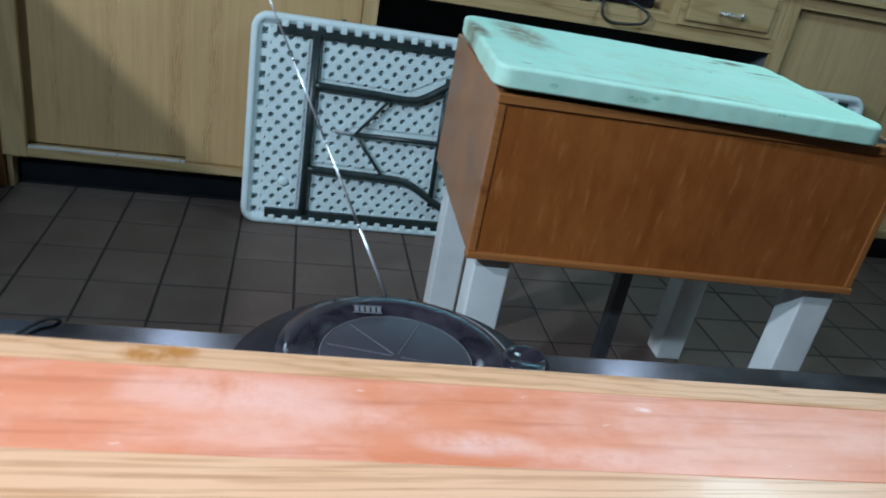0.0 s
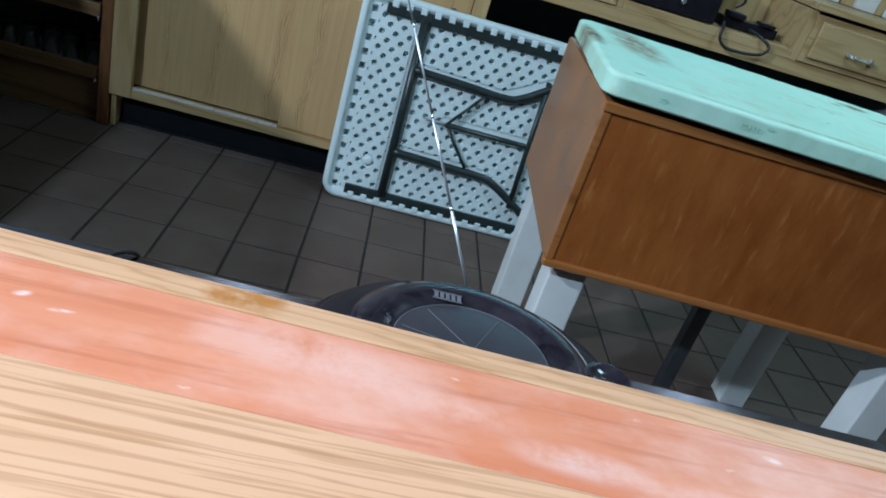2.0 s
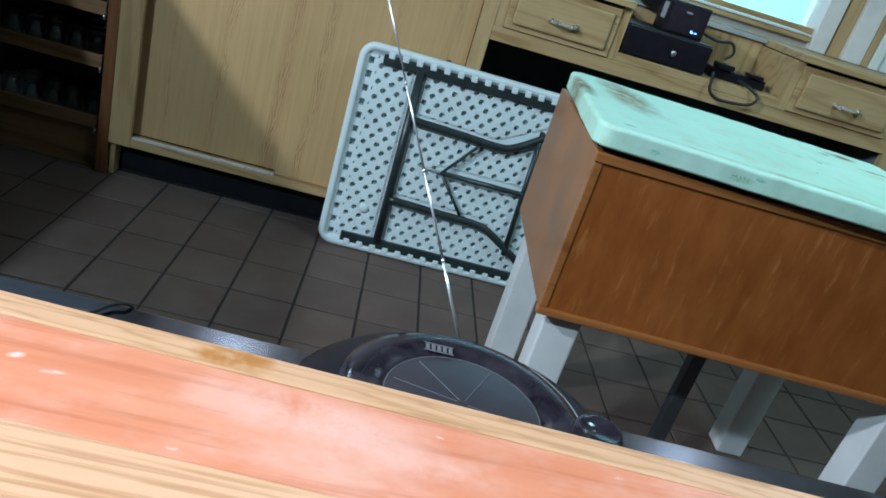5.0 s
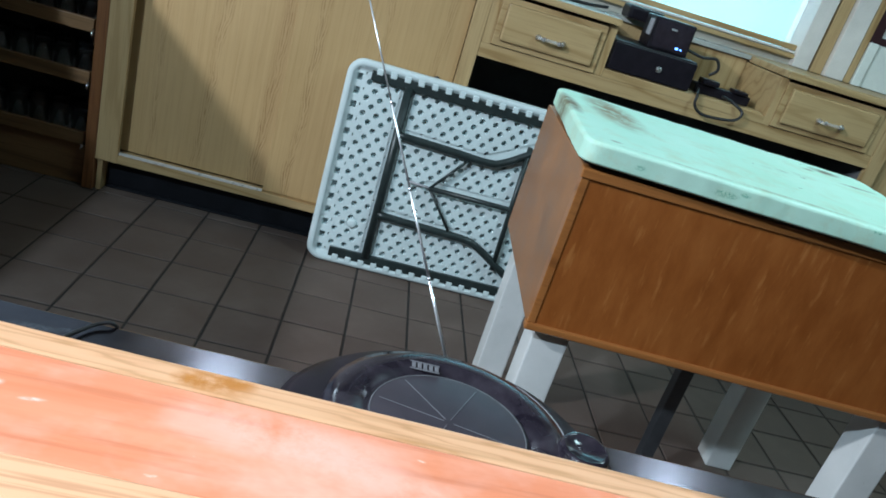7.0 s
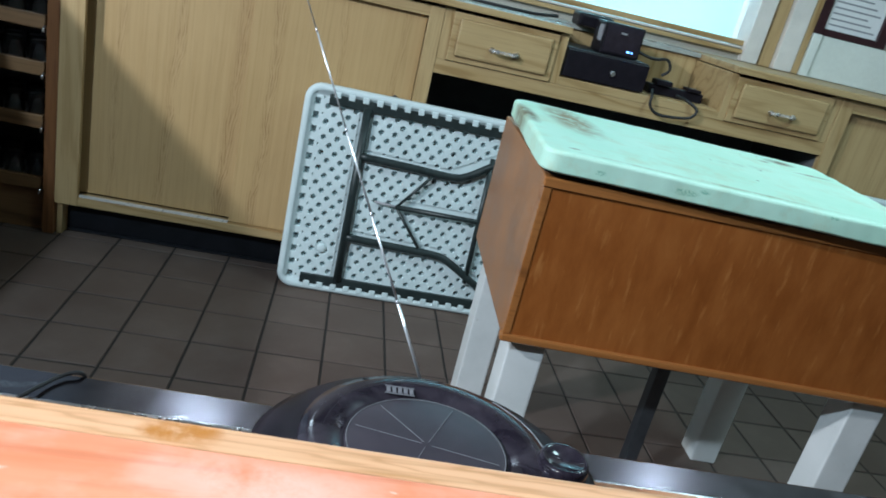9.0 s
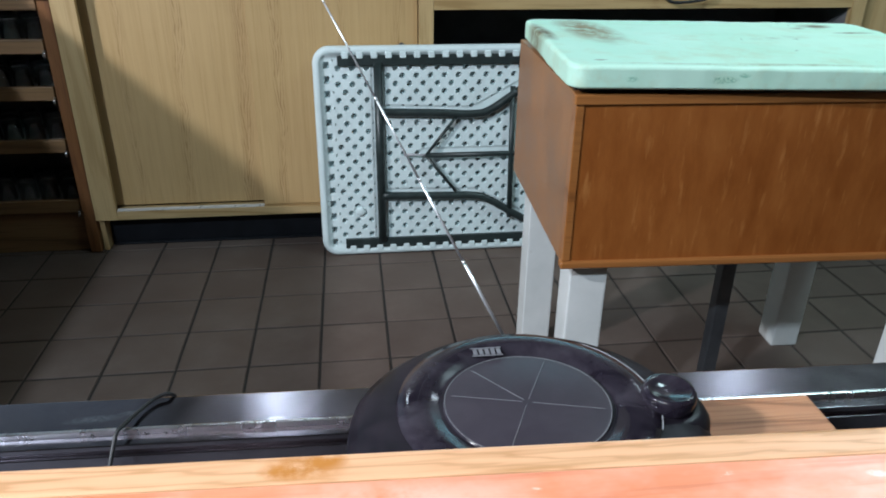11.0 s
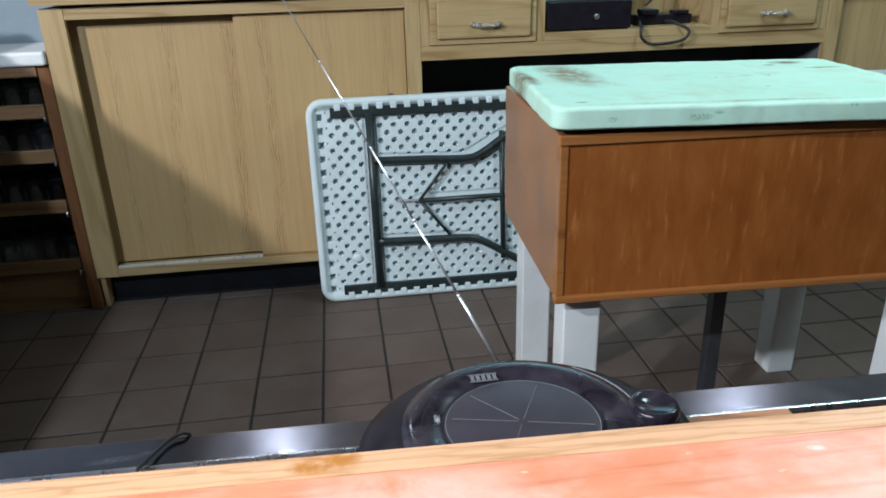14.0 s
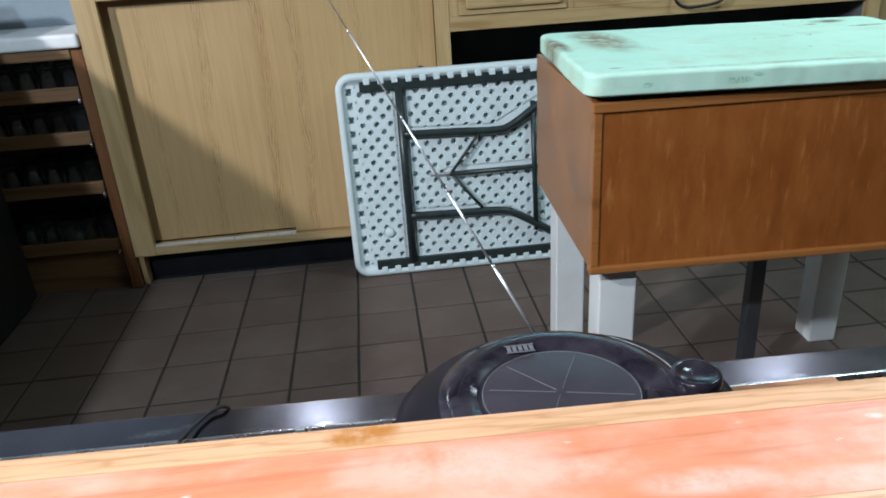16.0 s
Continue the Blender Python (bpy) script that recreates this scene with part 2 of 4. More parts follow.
WALL_CREAM = plain("wall_cream", (0.42, 0.405, 0.35), 0.7, 0, 0.10, 2.5, 0.2)
PANEL_WHITE = plain("panel_white", (0.74, 0.80, 0.76), 0.4, 0, 0.07, 3.0, 0.1)
TRIM_WHITE = plain("trim_white", (0.70, 0.68, 0.64), 0.45, 0, 0.12, 9.0, 0.15)
LAMINATE_GREY = plain("laminate_grey", (0.40, 0.41, 0.38), 0.25, 0, 0.2, 6.0, 0.05)
LAMINATE = plain("laminate_white", (0.78, 0.80, 0.80), 0.35, 0, 0.12, 8.0, 0.05)
GREY_DIM = plain("worn_print", (0.15, 0.15, 0.165), 0.5, 0, 0.2, 90.0)
GREY_LABEL = plain("grey_print", (0.34, 0.34, 0.36), 0.5, 0, 0.2, 90.0)
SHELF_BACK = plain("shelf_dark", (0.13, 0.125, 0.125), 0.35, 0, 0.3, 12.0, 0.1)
CORD = plain("black_rubber", (0.014, 0.014, 0.015), 0.5, 0, 0.2, 60.0)
MAROON = plain("maroon_frame", (0.035, 0.012, 0.016), 0.35, 0, 0.3, 20.0)
PAPER = plain("paper", (0.78, 0.80, 0.82), 0.8, 0, 0.05, 10.0)
INK = plain("ink_grey", (0.30, 0.32, 0.35), 0.8, 0, 0.1, 60.0)
DARK_METAL = plain("dark_metal", (0.085, 0.087, 0.095), 0.45, 0.3, 0.3, 14.0, 0.15)


def tile_material():
    m, t, b = material("quarry_tile", 0.5)
    v = coords(t, (1, 1, 1))
    big, fine = noise_of(t, v, 7.0, 5.0), noise_of(t, v, 120.0, 3.0)
    c = ramp(t, big, [(0.3, (0.103, 0.074, 0.062)), (0.55, (0.124, 0.093, 0.079)), (0.75, (0.147, 0.112, 0.096))])
    info = t.nodes.new("ShaderNodeObjectInfo")
    c = mix(t, 1.0, c, ramp(t, info.outputs["Random"], [(0.0, (0.94, 0.94, 0.94)), (1.0, (1.05, 1.05, 1.04))]), "MULTIPLY")
    c = mix(t, ramp(t, fine, [(0.62, (0, 0, 0)), (0.8, (0.5,) * 3)]), c, (0.08, 0.058, 0.048))
    b.inputs["Specular IOR Level"].default_value = 0.18
    t.links.new(c, b.inputs["Base Color"])
    t.links.new(ramp(t, big, [(0.3, (0.5,) * 3), (0.7, (0.68,) * 3)]), b.inputs["Roughness"])
    bump(t, b, fine, 0.25, 0.001)
    return m


def spot(t, v, c, place, size, turn, colour, force=1.0, grain=60.0, cut=0.40, inner=0.35):
    """One worn or stained patch of an uneven outline, laid over the colour c."""
    mp = t.nodes.new("ShaderNodeMapping")
    mp.vector_type = "TEXTURE"
    mp.inputs["Location"].default_value = place
    mp.inputs["Rotation"].default_value = (0, 0, radians(turn))
    mp.inputs["Scale"].default_value = size
    t.links.new(v, mp.inputs["Vector"])
    ln = t.nodes.new("ShaderNodeVectorMath")
    ln.operation = "LENGTH"
    t.links.new(mp.outputs[0], ln.inputs[0])
    near = ramp(t, ln.outputs["Value"], [(inner, (1, 1, 1)), (1.0, (0, 0, 0))])
    patchy = ramp(t, noise_of(t, v, grain, 5.0, 0.7), [(cut - 0.14, (0, 0, 0)), (cut + 0.12, (force,) * 3)])
    return mix(t, math_node(t, "MULTIPLY", near, patchy), c, colour)


def mint_material():
    m, t, b = material("mint_paint", 0.55)
    v = coords(t, (1, 1, 1), False)
    big, fine = noise_of(t, v, 5.0, 5.0), noise_of(t, v, 70.0, 4.0)
    c = ramp(t, big, [(0.3, (0.49, 0.77, 0.61)), (0.7, (0.58, 0.83, 0.69))])
    c = mix(t, ramp(t, fine, [(0.62, (0, 0, 0)), (0.78, (0.22,) * 3)]), c, (0.34, 0.56, 0.44))
    grime = noise_of(t, v, 13.0, 6.0, 0.7)
    c = mix(t, ramp(t, grime, [(0.50, (0, 0, 0)), (0.70, (0.6,) * 3)]), c, (0.50, 0.60, 0.42))
    chips = noise_of(t, v, 48.0, 2.0, 0.5)
    c = mix(t, ramp(t, chips, [(0.755, (0, 0, 0)), (0.77, (0.8,) * 3)]), c, (0.12, 0.19, 0.13))
    # brown scuffs where trays have rubbed the top
    for x, y, sx, sy, turn, cut, dirt in ((0.850, -0.58, 0.070, 0.19, 3, 0.44, (0.24, 0.165, 0.07)), (0.742, -0.60, 0.024, 0.12, 1, 0.40, (0.15, 0.11, 0.05)),
                                          (1.42, -0.53, 0.05, 0.03, 0, 0.38, (0.16, 0.14, 0.09)), (1.46, -0.62, 0.06, 0.012, 0, 0.46, (0.2, 0.18, 0.12)),
                                          (1.05, -0.95, 0.34, 0.012, -4, 0.50, (0.34, 0.40, 0.27)), (1.25, -0.68, 0.1, 0.03, 17, 0.60, (0.30, 0.40, 0.30)),
                                          (0.775, -0.905, 0.016, 0.006, 0, 0.34, (0.22, 0.20, 0.12)), (1.36, -0.56, 0.02, 0.012, 0, 0.4, (0.25, 0.26, 0.18))):
        c = spot(t, v, c, (x, y, 0.96), (sx, sy, 0.2), turn, dirt, 1.0, 32.0, cut)
    # green chips on the front face
    for x, y, z, sx, sz in ((0.818, -0.962, 0.934, 0.013, 0.006), (0.985, -0.972, 0.932, 0.030, 0.008), (1.02, -0.974, 0.940, 0.012, 0.005), (1.28, -0.992, 0.944, 0.012, 0.004)):
        c = spot(t, v, c, (x, y, z), (sx, 0.03, sz), 0, (0.03, 0.33, 0.20), 0.9, 260.0, 0.56, 0.6)
    t.links.new(c, b.inputs["Base Color"])
    bump(t, b, fine, 0.35, 0.002)
    return m


def bar_red_material():
    """Red-stained, varnished board with worn pale spots."""
    m, t, b = material("red_stained_bar", 0.3, 0, 0.2)
    v = coords(t, (0.10, 1, 1), False)
    streak = noise_of(t, v, 90.0, 4.0, 0.6)
    blot = noise_of(t, coords(t, (0.6, 1, 1), False), 22.0, 5.0, 0.65)
    c = ramp(t, streak, [(0.3, (0.62, 0.21, 0.10)), (0.7, (0.71, 0.29, 0.165))])
    c = mix(t, ramp(t, blot, [(0.46, (0, 0, 0)), (0.72, (0.8,) * 3)]), c, (0.78, 0.44, 0.34))
    dark = noise_of(t, coords(t, (0.06, 1, 1), False), 160.0, 3.0)
    c = mix(t, ramp(t, dark, [(0.33, (0.5,) * 3), (0.44, (0, 0, 0))]), c, (0.50, 0.16, 0.075))
    fine = noise_of(t, coords(t, (0.5, 1, 1), False), 130.0, 4.0)
    c = mix(t, ramp(t, fine, [(0.68, (0, 0, 0)), (0.78, (0.7,) * 3)]), c, (0.90, 0.76, 0.68))
    pale, chalk = (0.80, 0.47, 0.38), (0.86, 0.63, 0.57)
    for x, y, sx, sy, turn, colour, force, grain, cut in ((0.336, -2.015, 0.050, 0.016, -4, pale, 0.8, 40.0, 0.44), (0.372, -2.026, 0.05, 0.010, -6, pale, 0.6, 40.0, 0.48),
                                                          (0.424, -2.040, 0.030, 0.0085, -3, chalk, 0.55, 40.0, 0.42), (0.470, -2.046, 0.032, 0.007, -3, pale, 0.7, 40.0, 0.42),
                                                          (0.501, -2.017, 0.0045, 0.0020, -10, chalk, 1.0, 300.0, 0.36), (0.238, -2.016, 0.0035, 0.0020, 20, chalk, 0.9, 320.0, 0.46),
                                                          (0.252, -2.0205, 0.0050, 0.0012, 8, chalk, 0.8, 360.0, 0.46), (0.62, -2.035, 0.06, 0.014, -3, pale, 0.4, 40.0, 0.45),
                                                          (0.20, -2.030, 0.05, 0.014, -3, pale, 0.6, 40.0, 0.46), (0.79, -2.045, 0.05, 0.010, -2, pale, 0.4, 40.0, 0.44)):
        c = spot(t, coords(t, (1, 1, 1), False), c, (x, y, 1.0446), (sx, sy, 0.05), turn, colour, force, grain, cut)
    t.links.new(c, b.inputs["Base Color"])
    t.links.new(ramp(t, blot, [(0.3, (0.28,) * 3), (0.7, (0.46,) * 3)]), b.inputs["Roughness"])
    b.inputs["Coat Roughness"].default_value = 0.25
    bump(t, b, streak, 0.06, 0.0008)
    return m


def edge_strip_material():
    """The pale oak edging, with one rusty stain."""
    m = wood("bar_edge_oak", (0.40, 0.21, 0.08), (0.60, 0.325, 0.17), (0.67, 0.40, 0.225), 0, 0.36, 110.0, 0.1)
    t = m.node_tree
    b = t.nodes["Principled BSDF"]
    c = b.inputs["Base Color"].links[0].from_socket
    v = coords(t, (1, 1, 1), False)
    for x, y, sx, sy in ((0.303, -1.992, 0.017, 0.0085), (0.296, -1.994, 0.010, 0.005), (0.311, -1.990, 0.008, 0.005)):
        c = spot(t, v, c, (x, y, 1.045), (sx, sy, 0.03), -4, (0.40, 0.155, 0.022), 0.85, 170.0, 0.42)
    t.links.new(c, b.inputs["Base Color"])
    return m


def leg_material():
    """White paint, yellowed and scuffed, chipped here and there."""
    m, t, b = material("white_leg_paint", 0.4)
    v = coords(t, (1, 1, 1))
    big, fine = noise_of(t, v, 6.0, 5.0), noise_of(t, v, 55.0, 5.0, 0.7)
    c = ramp(t, big, [(0.3, (0.62, 0.64, 0.63)), (0.7, (0.76, 0.77, 0.76))])
    c = mix(t, ramp(t, fine, [(0.66, (0, 0, 0)), (0.76, (0.6,) * 3)]), c, (0.32, 0.29, 0.22))
    t.links.new(c, b.inputs["Base Color"])
    bump(t, b, fine, 0.15, 0.001)
    return m


def steel_material():
    m, t, b = material("brushed_steel", 0.28, 1.0)
    v = coords(t, (0.04, 1, 1), False)
    brush = noise_of(t, v, 300.0, 3.0)
    smear = noise_of(t, coords(t, (1, 1, 1), False), 18.0, 5.0, 0.65)
    c = ramp(t, smear, [(0.3, (0.17, 0.155, 0.175)), (0.7, (0.25, 0.230, 0.255))])
    for x, y, sx, sy in ((0.085, -1.640, 0.030, 0.006), (0.115, -1.634, 0.012, 0.004), (0.245, -1.655, 0.010, 0.004), (0.71, -1.668, 0.012, 0.004)):
        c = spot(t, coords(t, (1, 1, 1), False), c, (x, y, 0.80), (sx, sy, 0.02), 4, (0.55, 0.53, 0.54), 0.7, 240.0, 0.5)
    t.links.new(c, b.inputs["Base Color"])
    t.links.new(ramp(t, smear, [(0.3, (0.15,) * 3), (0.7, (0.26,) * 3)]), b.inputs["Roughness"])
    bump(t, b, brush, 0.05, 0.0004)
    return m


def glass_material(name, tint=(0.95, 0.97, 0.97)):
    m, t, b = material(name, 0.03)
    b.inputs["Base Color"].default_value = (*tint, 1)
    b.inputs["Transmission Weight"].default_value = 1.0
    b.inputs["IOR"].default_value = 1.45
    return m


def glow_material(name, colour, strength):
    m, t, b = material(name, 0.5)
    b.inputs["Base Color"].default_value = (*colour, 1)
    b.inputs["Emission Color"].default_value = (*colour, 1)
    b.inputs["Emission Strength"].default_value = strength
    return m


def smudged_lid(name, base, dust, low, high, gloss):
    """Glossy black plastic dulled by greasy, dusty smudges."""
    m, t, b = material(name, 0.1)
    v = coords(t, (1, 1, 1), False)
    blot, fine = noise_of(t, v, 34.0, 4.0, 0.55, 0.6), noise_of(t, v, 420.0, 3.0)
    film = ramp(t, blot, [(0.36, (0, 0, 0)), (0.64, (1, 1, 1))])
    c = mix(t, film, base, dust)
    c = mix(t, ramp(t, fine, [(0.66, (0, 0, 0)), (0.8, (0.4,) * 3)]), c, tuple(2.2 * x for x in dust))
    t.links.new(c, b.inputs["Base Color"])
    t.links.new(mix(t, film, (low,) * 3, (high,) * 3), b.inputs["Roughness"])
    b.inputs["Specular IOR Level"].default_value = gloss
    return m


LID_GLOSS = smudged_lid("smudged_gloss_plastic", (0.010, 0.008, 0.013), (0.034, 0.029, 0.038), 0.07, 0.22, 0.4)
LID_GREY = smudged_lid("dusty_lid", (0.036, 0.031, 0.040), (0.044, 0.038, 0.048), 0.32, 0.33, 0.3)
RADIO_CASE = smudged_lid("radio_case", (0.008, 0.007, 0.010), (0.017, 0.014, 0.019), 0.34, 0.5, 0.18)
TILE, MINT, BAR_RED, BAR_EDGE = tile_material(), mint_material(), bar_red_material(), edge_strip_material()
LEG_PAINT, STEEL, GLASS = leg_material(), steel_material(), glass_material("clear_glass")
SKY_GLOW = glow_material("daylight_haze", (0.42, 0.76, 0.84), 1.0)
BLUE_LED = glow_material("blue_led", (0.15, 0.35, 1.0), 6.0)
GROUT = plain("dark_grout", (0.026, 0.022, 0.020), 0.85, 0, 0.3, 14.0, 0.3)
CEILING = plain("ceiling_grey", (0.17, 0.17, 0.165), 0.8, 0, 0.08, 3.0)

# ---- mesh helpers ----


def mesh_of(name, bm, mat, smooth=False):
    me = bpy.data.meshes.new(name)
    bm.normal_update()
    bm.to_mesh(me)
    bm.free()
    me.materials.append(mat)
    if smooth:
        for p in me.polygons:
            p.use_smooth = True
    return me


def part(name, bm, mat, parent=None, label="", smooth=False):
    ob = new(name, mesh_of(name, bm, mat, smooth))
    ob.parent = parent
    return tagged(ob, label)


def block(x0, x1, y0, y1, z0, z1, bevel=0.003, bm=None, segments=2):
    bm = bm or bmesh.new()
    made = bmesh.ops.create_cube(bm, size=1)["verts"]
    for v in made:
        v.co = Vector(((x0 + x1) / 2 + v.co.x * (x1 - x0), (y0 + y1) / 2 + v.co.y * (y1 - y0), (z0 + z1) / 2 + v.co.z * (z1 - z0)))
    if bevel:
        edges = {e for v in made for e in v.link_edges}
        bmesh.ops.bevel(bm, geom=list(edges), offset=bevel, segments=segments, affect="EDGES", profile=0.6)
    return bm


def turned(profile, steps=40, centre=(0, 0, 0), stretch=(1, 1), bm=None):
    """A solid of revolution about z from (radius, height) pairs."""
    bm = bm or bmesh.new()
    rings = []
    for r, h in profile:
        if r < 1e-6:
            rings.append([bm.verts.new((centre[0], centre[1], centre[2] + h))])
        else:
            rings.append([bm.verts.new((centre[0] + r * stretch[0] * math.cos(a), centre[1] + r * stretch[1] * math.sin(a), centre[2] + h))
                          for a in (2 * math.pi * i / steps for i in range(steps))])
    for a, b in zip(rings, rings[1:]):
        for i in range(steps):
            j = (i + 1) % steps
            if len(a) == 1 and len(b) > 1:
                bm.faces.new((a[0], b[i], b[j]))
            elif len(b) == 1 and len(a) > 1:
                bm.faces.new((a[i], b[0], a[j]))
            elif len(a) > 1:
                bm.faces.new((a[i], b[i], b[j], a[j]))
    bmesh.ops.recalc_face_normals(bm, faces=bm.faces)
    return bm


def tube(points, radius, sides=10, bm=None, square=False):
    """A tube along a line of points; radius is one number, or one for each point."""
    bm = bm or bmesh.new()
    pts = [Vector(p) for p in points]
    radii = radius if isinstance(radius, (list, tuple)) else [radius] * len(pts)
    up, rings = Vector((0, 0, 1)), []
    first = (pts[1] - pts[0]).normalized()
    if abs(first.dot(up)) > 0.9:
        up = Vector((0, 1, 0))
    side = first.cross(up).normalized()
    for i, p in enumerate(pts):
        d = (pts[min(i + 1, len(pts) - 1)] - pts[max(i - 1, 0)]).normalized()
        side = (side - d * side.dot(d)).normalized()
        other = d.cross(side)
        ring = []
        for k in range(sides):
            a = 2 * math.pi * (k + 0.5) / sides
            ring.append(bm.verts.new(p + (side * math.cos(a) + other * math.sin(a)) * radii[i]))
        rings.append(ring)
    for a, b in zip(rings, rings[1:]):
        for k in range(sides):
            bm.faces.new((a[k], a[(k + 1) % sides], b[(k + 1) % sides], b[k]))
    bm.faces.new(rings[0][::-1])
    bm.faces.new(rings[-1])
    bmesh.ops.recalc_face_normals(bm, faces=bm.faces)
    return bm


def smooth_line(points, steps=6):
    pts = [Vector(p) for p in points]
    out = []
    for i in range(len(pts) - 1):
        a, b, c, d = pts[max(i - 1, 0)], pts[i], pts[i + 1], pts[min(i + 2, len(pts) - 1)]
        for k in range(steps):
            s = k / steps
            out.append(0.5 * (2 * b + (c - a) * s + (2 * a - 5 * b + 4 * c - d) * s * s + (3 * b - a - 3 * c + d) * s ** 3))
    return out + [pts[-1]]


def thing(name, place, label, category, group="", turn=(0, 0, 0)):
    ob = new(name)
    ob.empty_display_size = 0.05
    ob.matrix_world = pose(*place, *turn)
    return tagged(ob, label, category, group)


def settle(root):
    """Lets parts that were built in world places keep them under their thing."""
    bpy.context.view_layer.update()
    for o in root.children:
        o.matrix_parent_inverse = root.matrix_world.inverted()
    return root


def structure(name, bm, mat, label=""):
    return tagged(part(name, bm, mat, None, label), kind="structure")


# ---- the room ----
FACE, WALL = 0.40, 0.93
floor = structure("floor", block(-2.8, 4.3, -4.6, 1.0, -0.12, -0.0035, 0), GROUT, "dark grout bed under brown quarry tiles")
structure("ceiling", block(-2.8, 4.3, -4.6, 1.1, 2.7, 2.8, 0), CEILING, "plain grey ceiling")
structure("wall_west", block(-2.9, -2.8, -4.6, 1.1, -0.1, 2.8, 0), WALL_BLUE, "blue-grey painted wall")
structure("wall_east", block(4.3, 4.4, -4.6, 1.1, -0.1, 2.8, 0), WALL_CREAM, "cream painted wall")
structure("wall_south", block(-2.8, 4.3, -4.7, -4.6, -0.1, 2.8, 0), WALL_BLUE, "blue-grey painted wall")
WIN_L, WIN_R, WIN_B, WIN_T = 0.60, 1.975, 1.19, 2.15
wall_bm = block(-2.8, WIN_L - 0.04, WALL, WALL + 0.12, -0.1, 2.7, 0)
block(WIN_R + 0.04, 4.3, WALL, WALL + 0.12, -0.1, 2.7, 0, wall_bm)
block(WIN_L - 0.04, WIN_R + 0.04, WALL, WALL + 0.12, -0.1, WIN_B - 0.02, 0, wall_bm)
block(WIN_L - 0.04, WIN_R + 0.04, WALL, WALL + 0.12, WIN_T + 0.03, 2.7, 0, wall_bm)
structure("wall_north", wall_bm, WALL_CREAM, "cream painted back wall with a window")
structure("wall_splash", block(-2.8, -0.625, 0.70, 0.80, 0.0, 2.7, 0), WALL_BLUE, "blue-grey wall behind the white counter")

window = structure("window_1", block(WIN_L, WIN_R, WALL + 0.065, WALL + 0.071, WIN_B + 0.02, WIN_T, 0), GLASS, "bright window with an oak track sill")
window.visible_shadow = False
for k, (y0, z0, z1, mat) in enumerate(((0.905, 1.150, 1.168, OAK_X), (0.915, 1.171, 1.180, TRIM_WHITE), (0.920, 1.182, 1.205, OAK_X))):
    part("window_sill" if k == 0 else "track", block(WIN_L - 0.03, WIN_R, y0, WALL + 0.06, z0, z1, 0.003), mat, window)
part("window_frame", block(WIN_R, WIN_R + 0.075, 0.895, WALL + 0.125, 1.122, WIN_T + 0.06, 0.004), TRIM_WHITE, window, "white painted jamb")
part("window_frame", block(WIN_L - 0.075, WIN_L, 0.895, WALL + 0.125, 1.122, WIN_T + 0.06, 0.004), TRIM_WHITE, window)
part("window_frame", block(WIN_L, WIN_R, 0.895, WALL + 0.125, WIN_T, WIN_T + 0.06, 0.004), TRIM_WHITE, window)
backdrop = structure("backdrop", block(0.2, 2.6, 1.35, 1.36, 0.9, 2.6, 0), SKY_GLOW, "pale bright daylight outside the window")

structure("trim_1", block(2.062, 2.115, 0.90, WALL, 1.122, 2.7, 0.003), OAK, "oak strip beside the window")
structure("trim_2", block(2.118, 2.205, 0.875, WALL, 1.122, 2.7, 0.004), TRIM_WHITE, "cream painted post beside the window")
structure("trim_3", block(2.208, 2.24, 0.88, WALL, 1.122, 2.7, 0.003), OAK, "oak strip beside the post")
structure("wall_ledge", block(2.245, 3.6, 0.885, WALL, 1.122, 1.30, 0.004), PANEL_WHITE, "white splash panel along the wall")
structure("trim_4", block(2.243, 2.283, 0.870, 0.884, 1.122, 1.302, 0.003), PANEL_WHITE, "white end strip of the splash panel")

# ---- back counter: cabinet with sliding doors ----


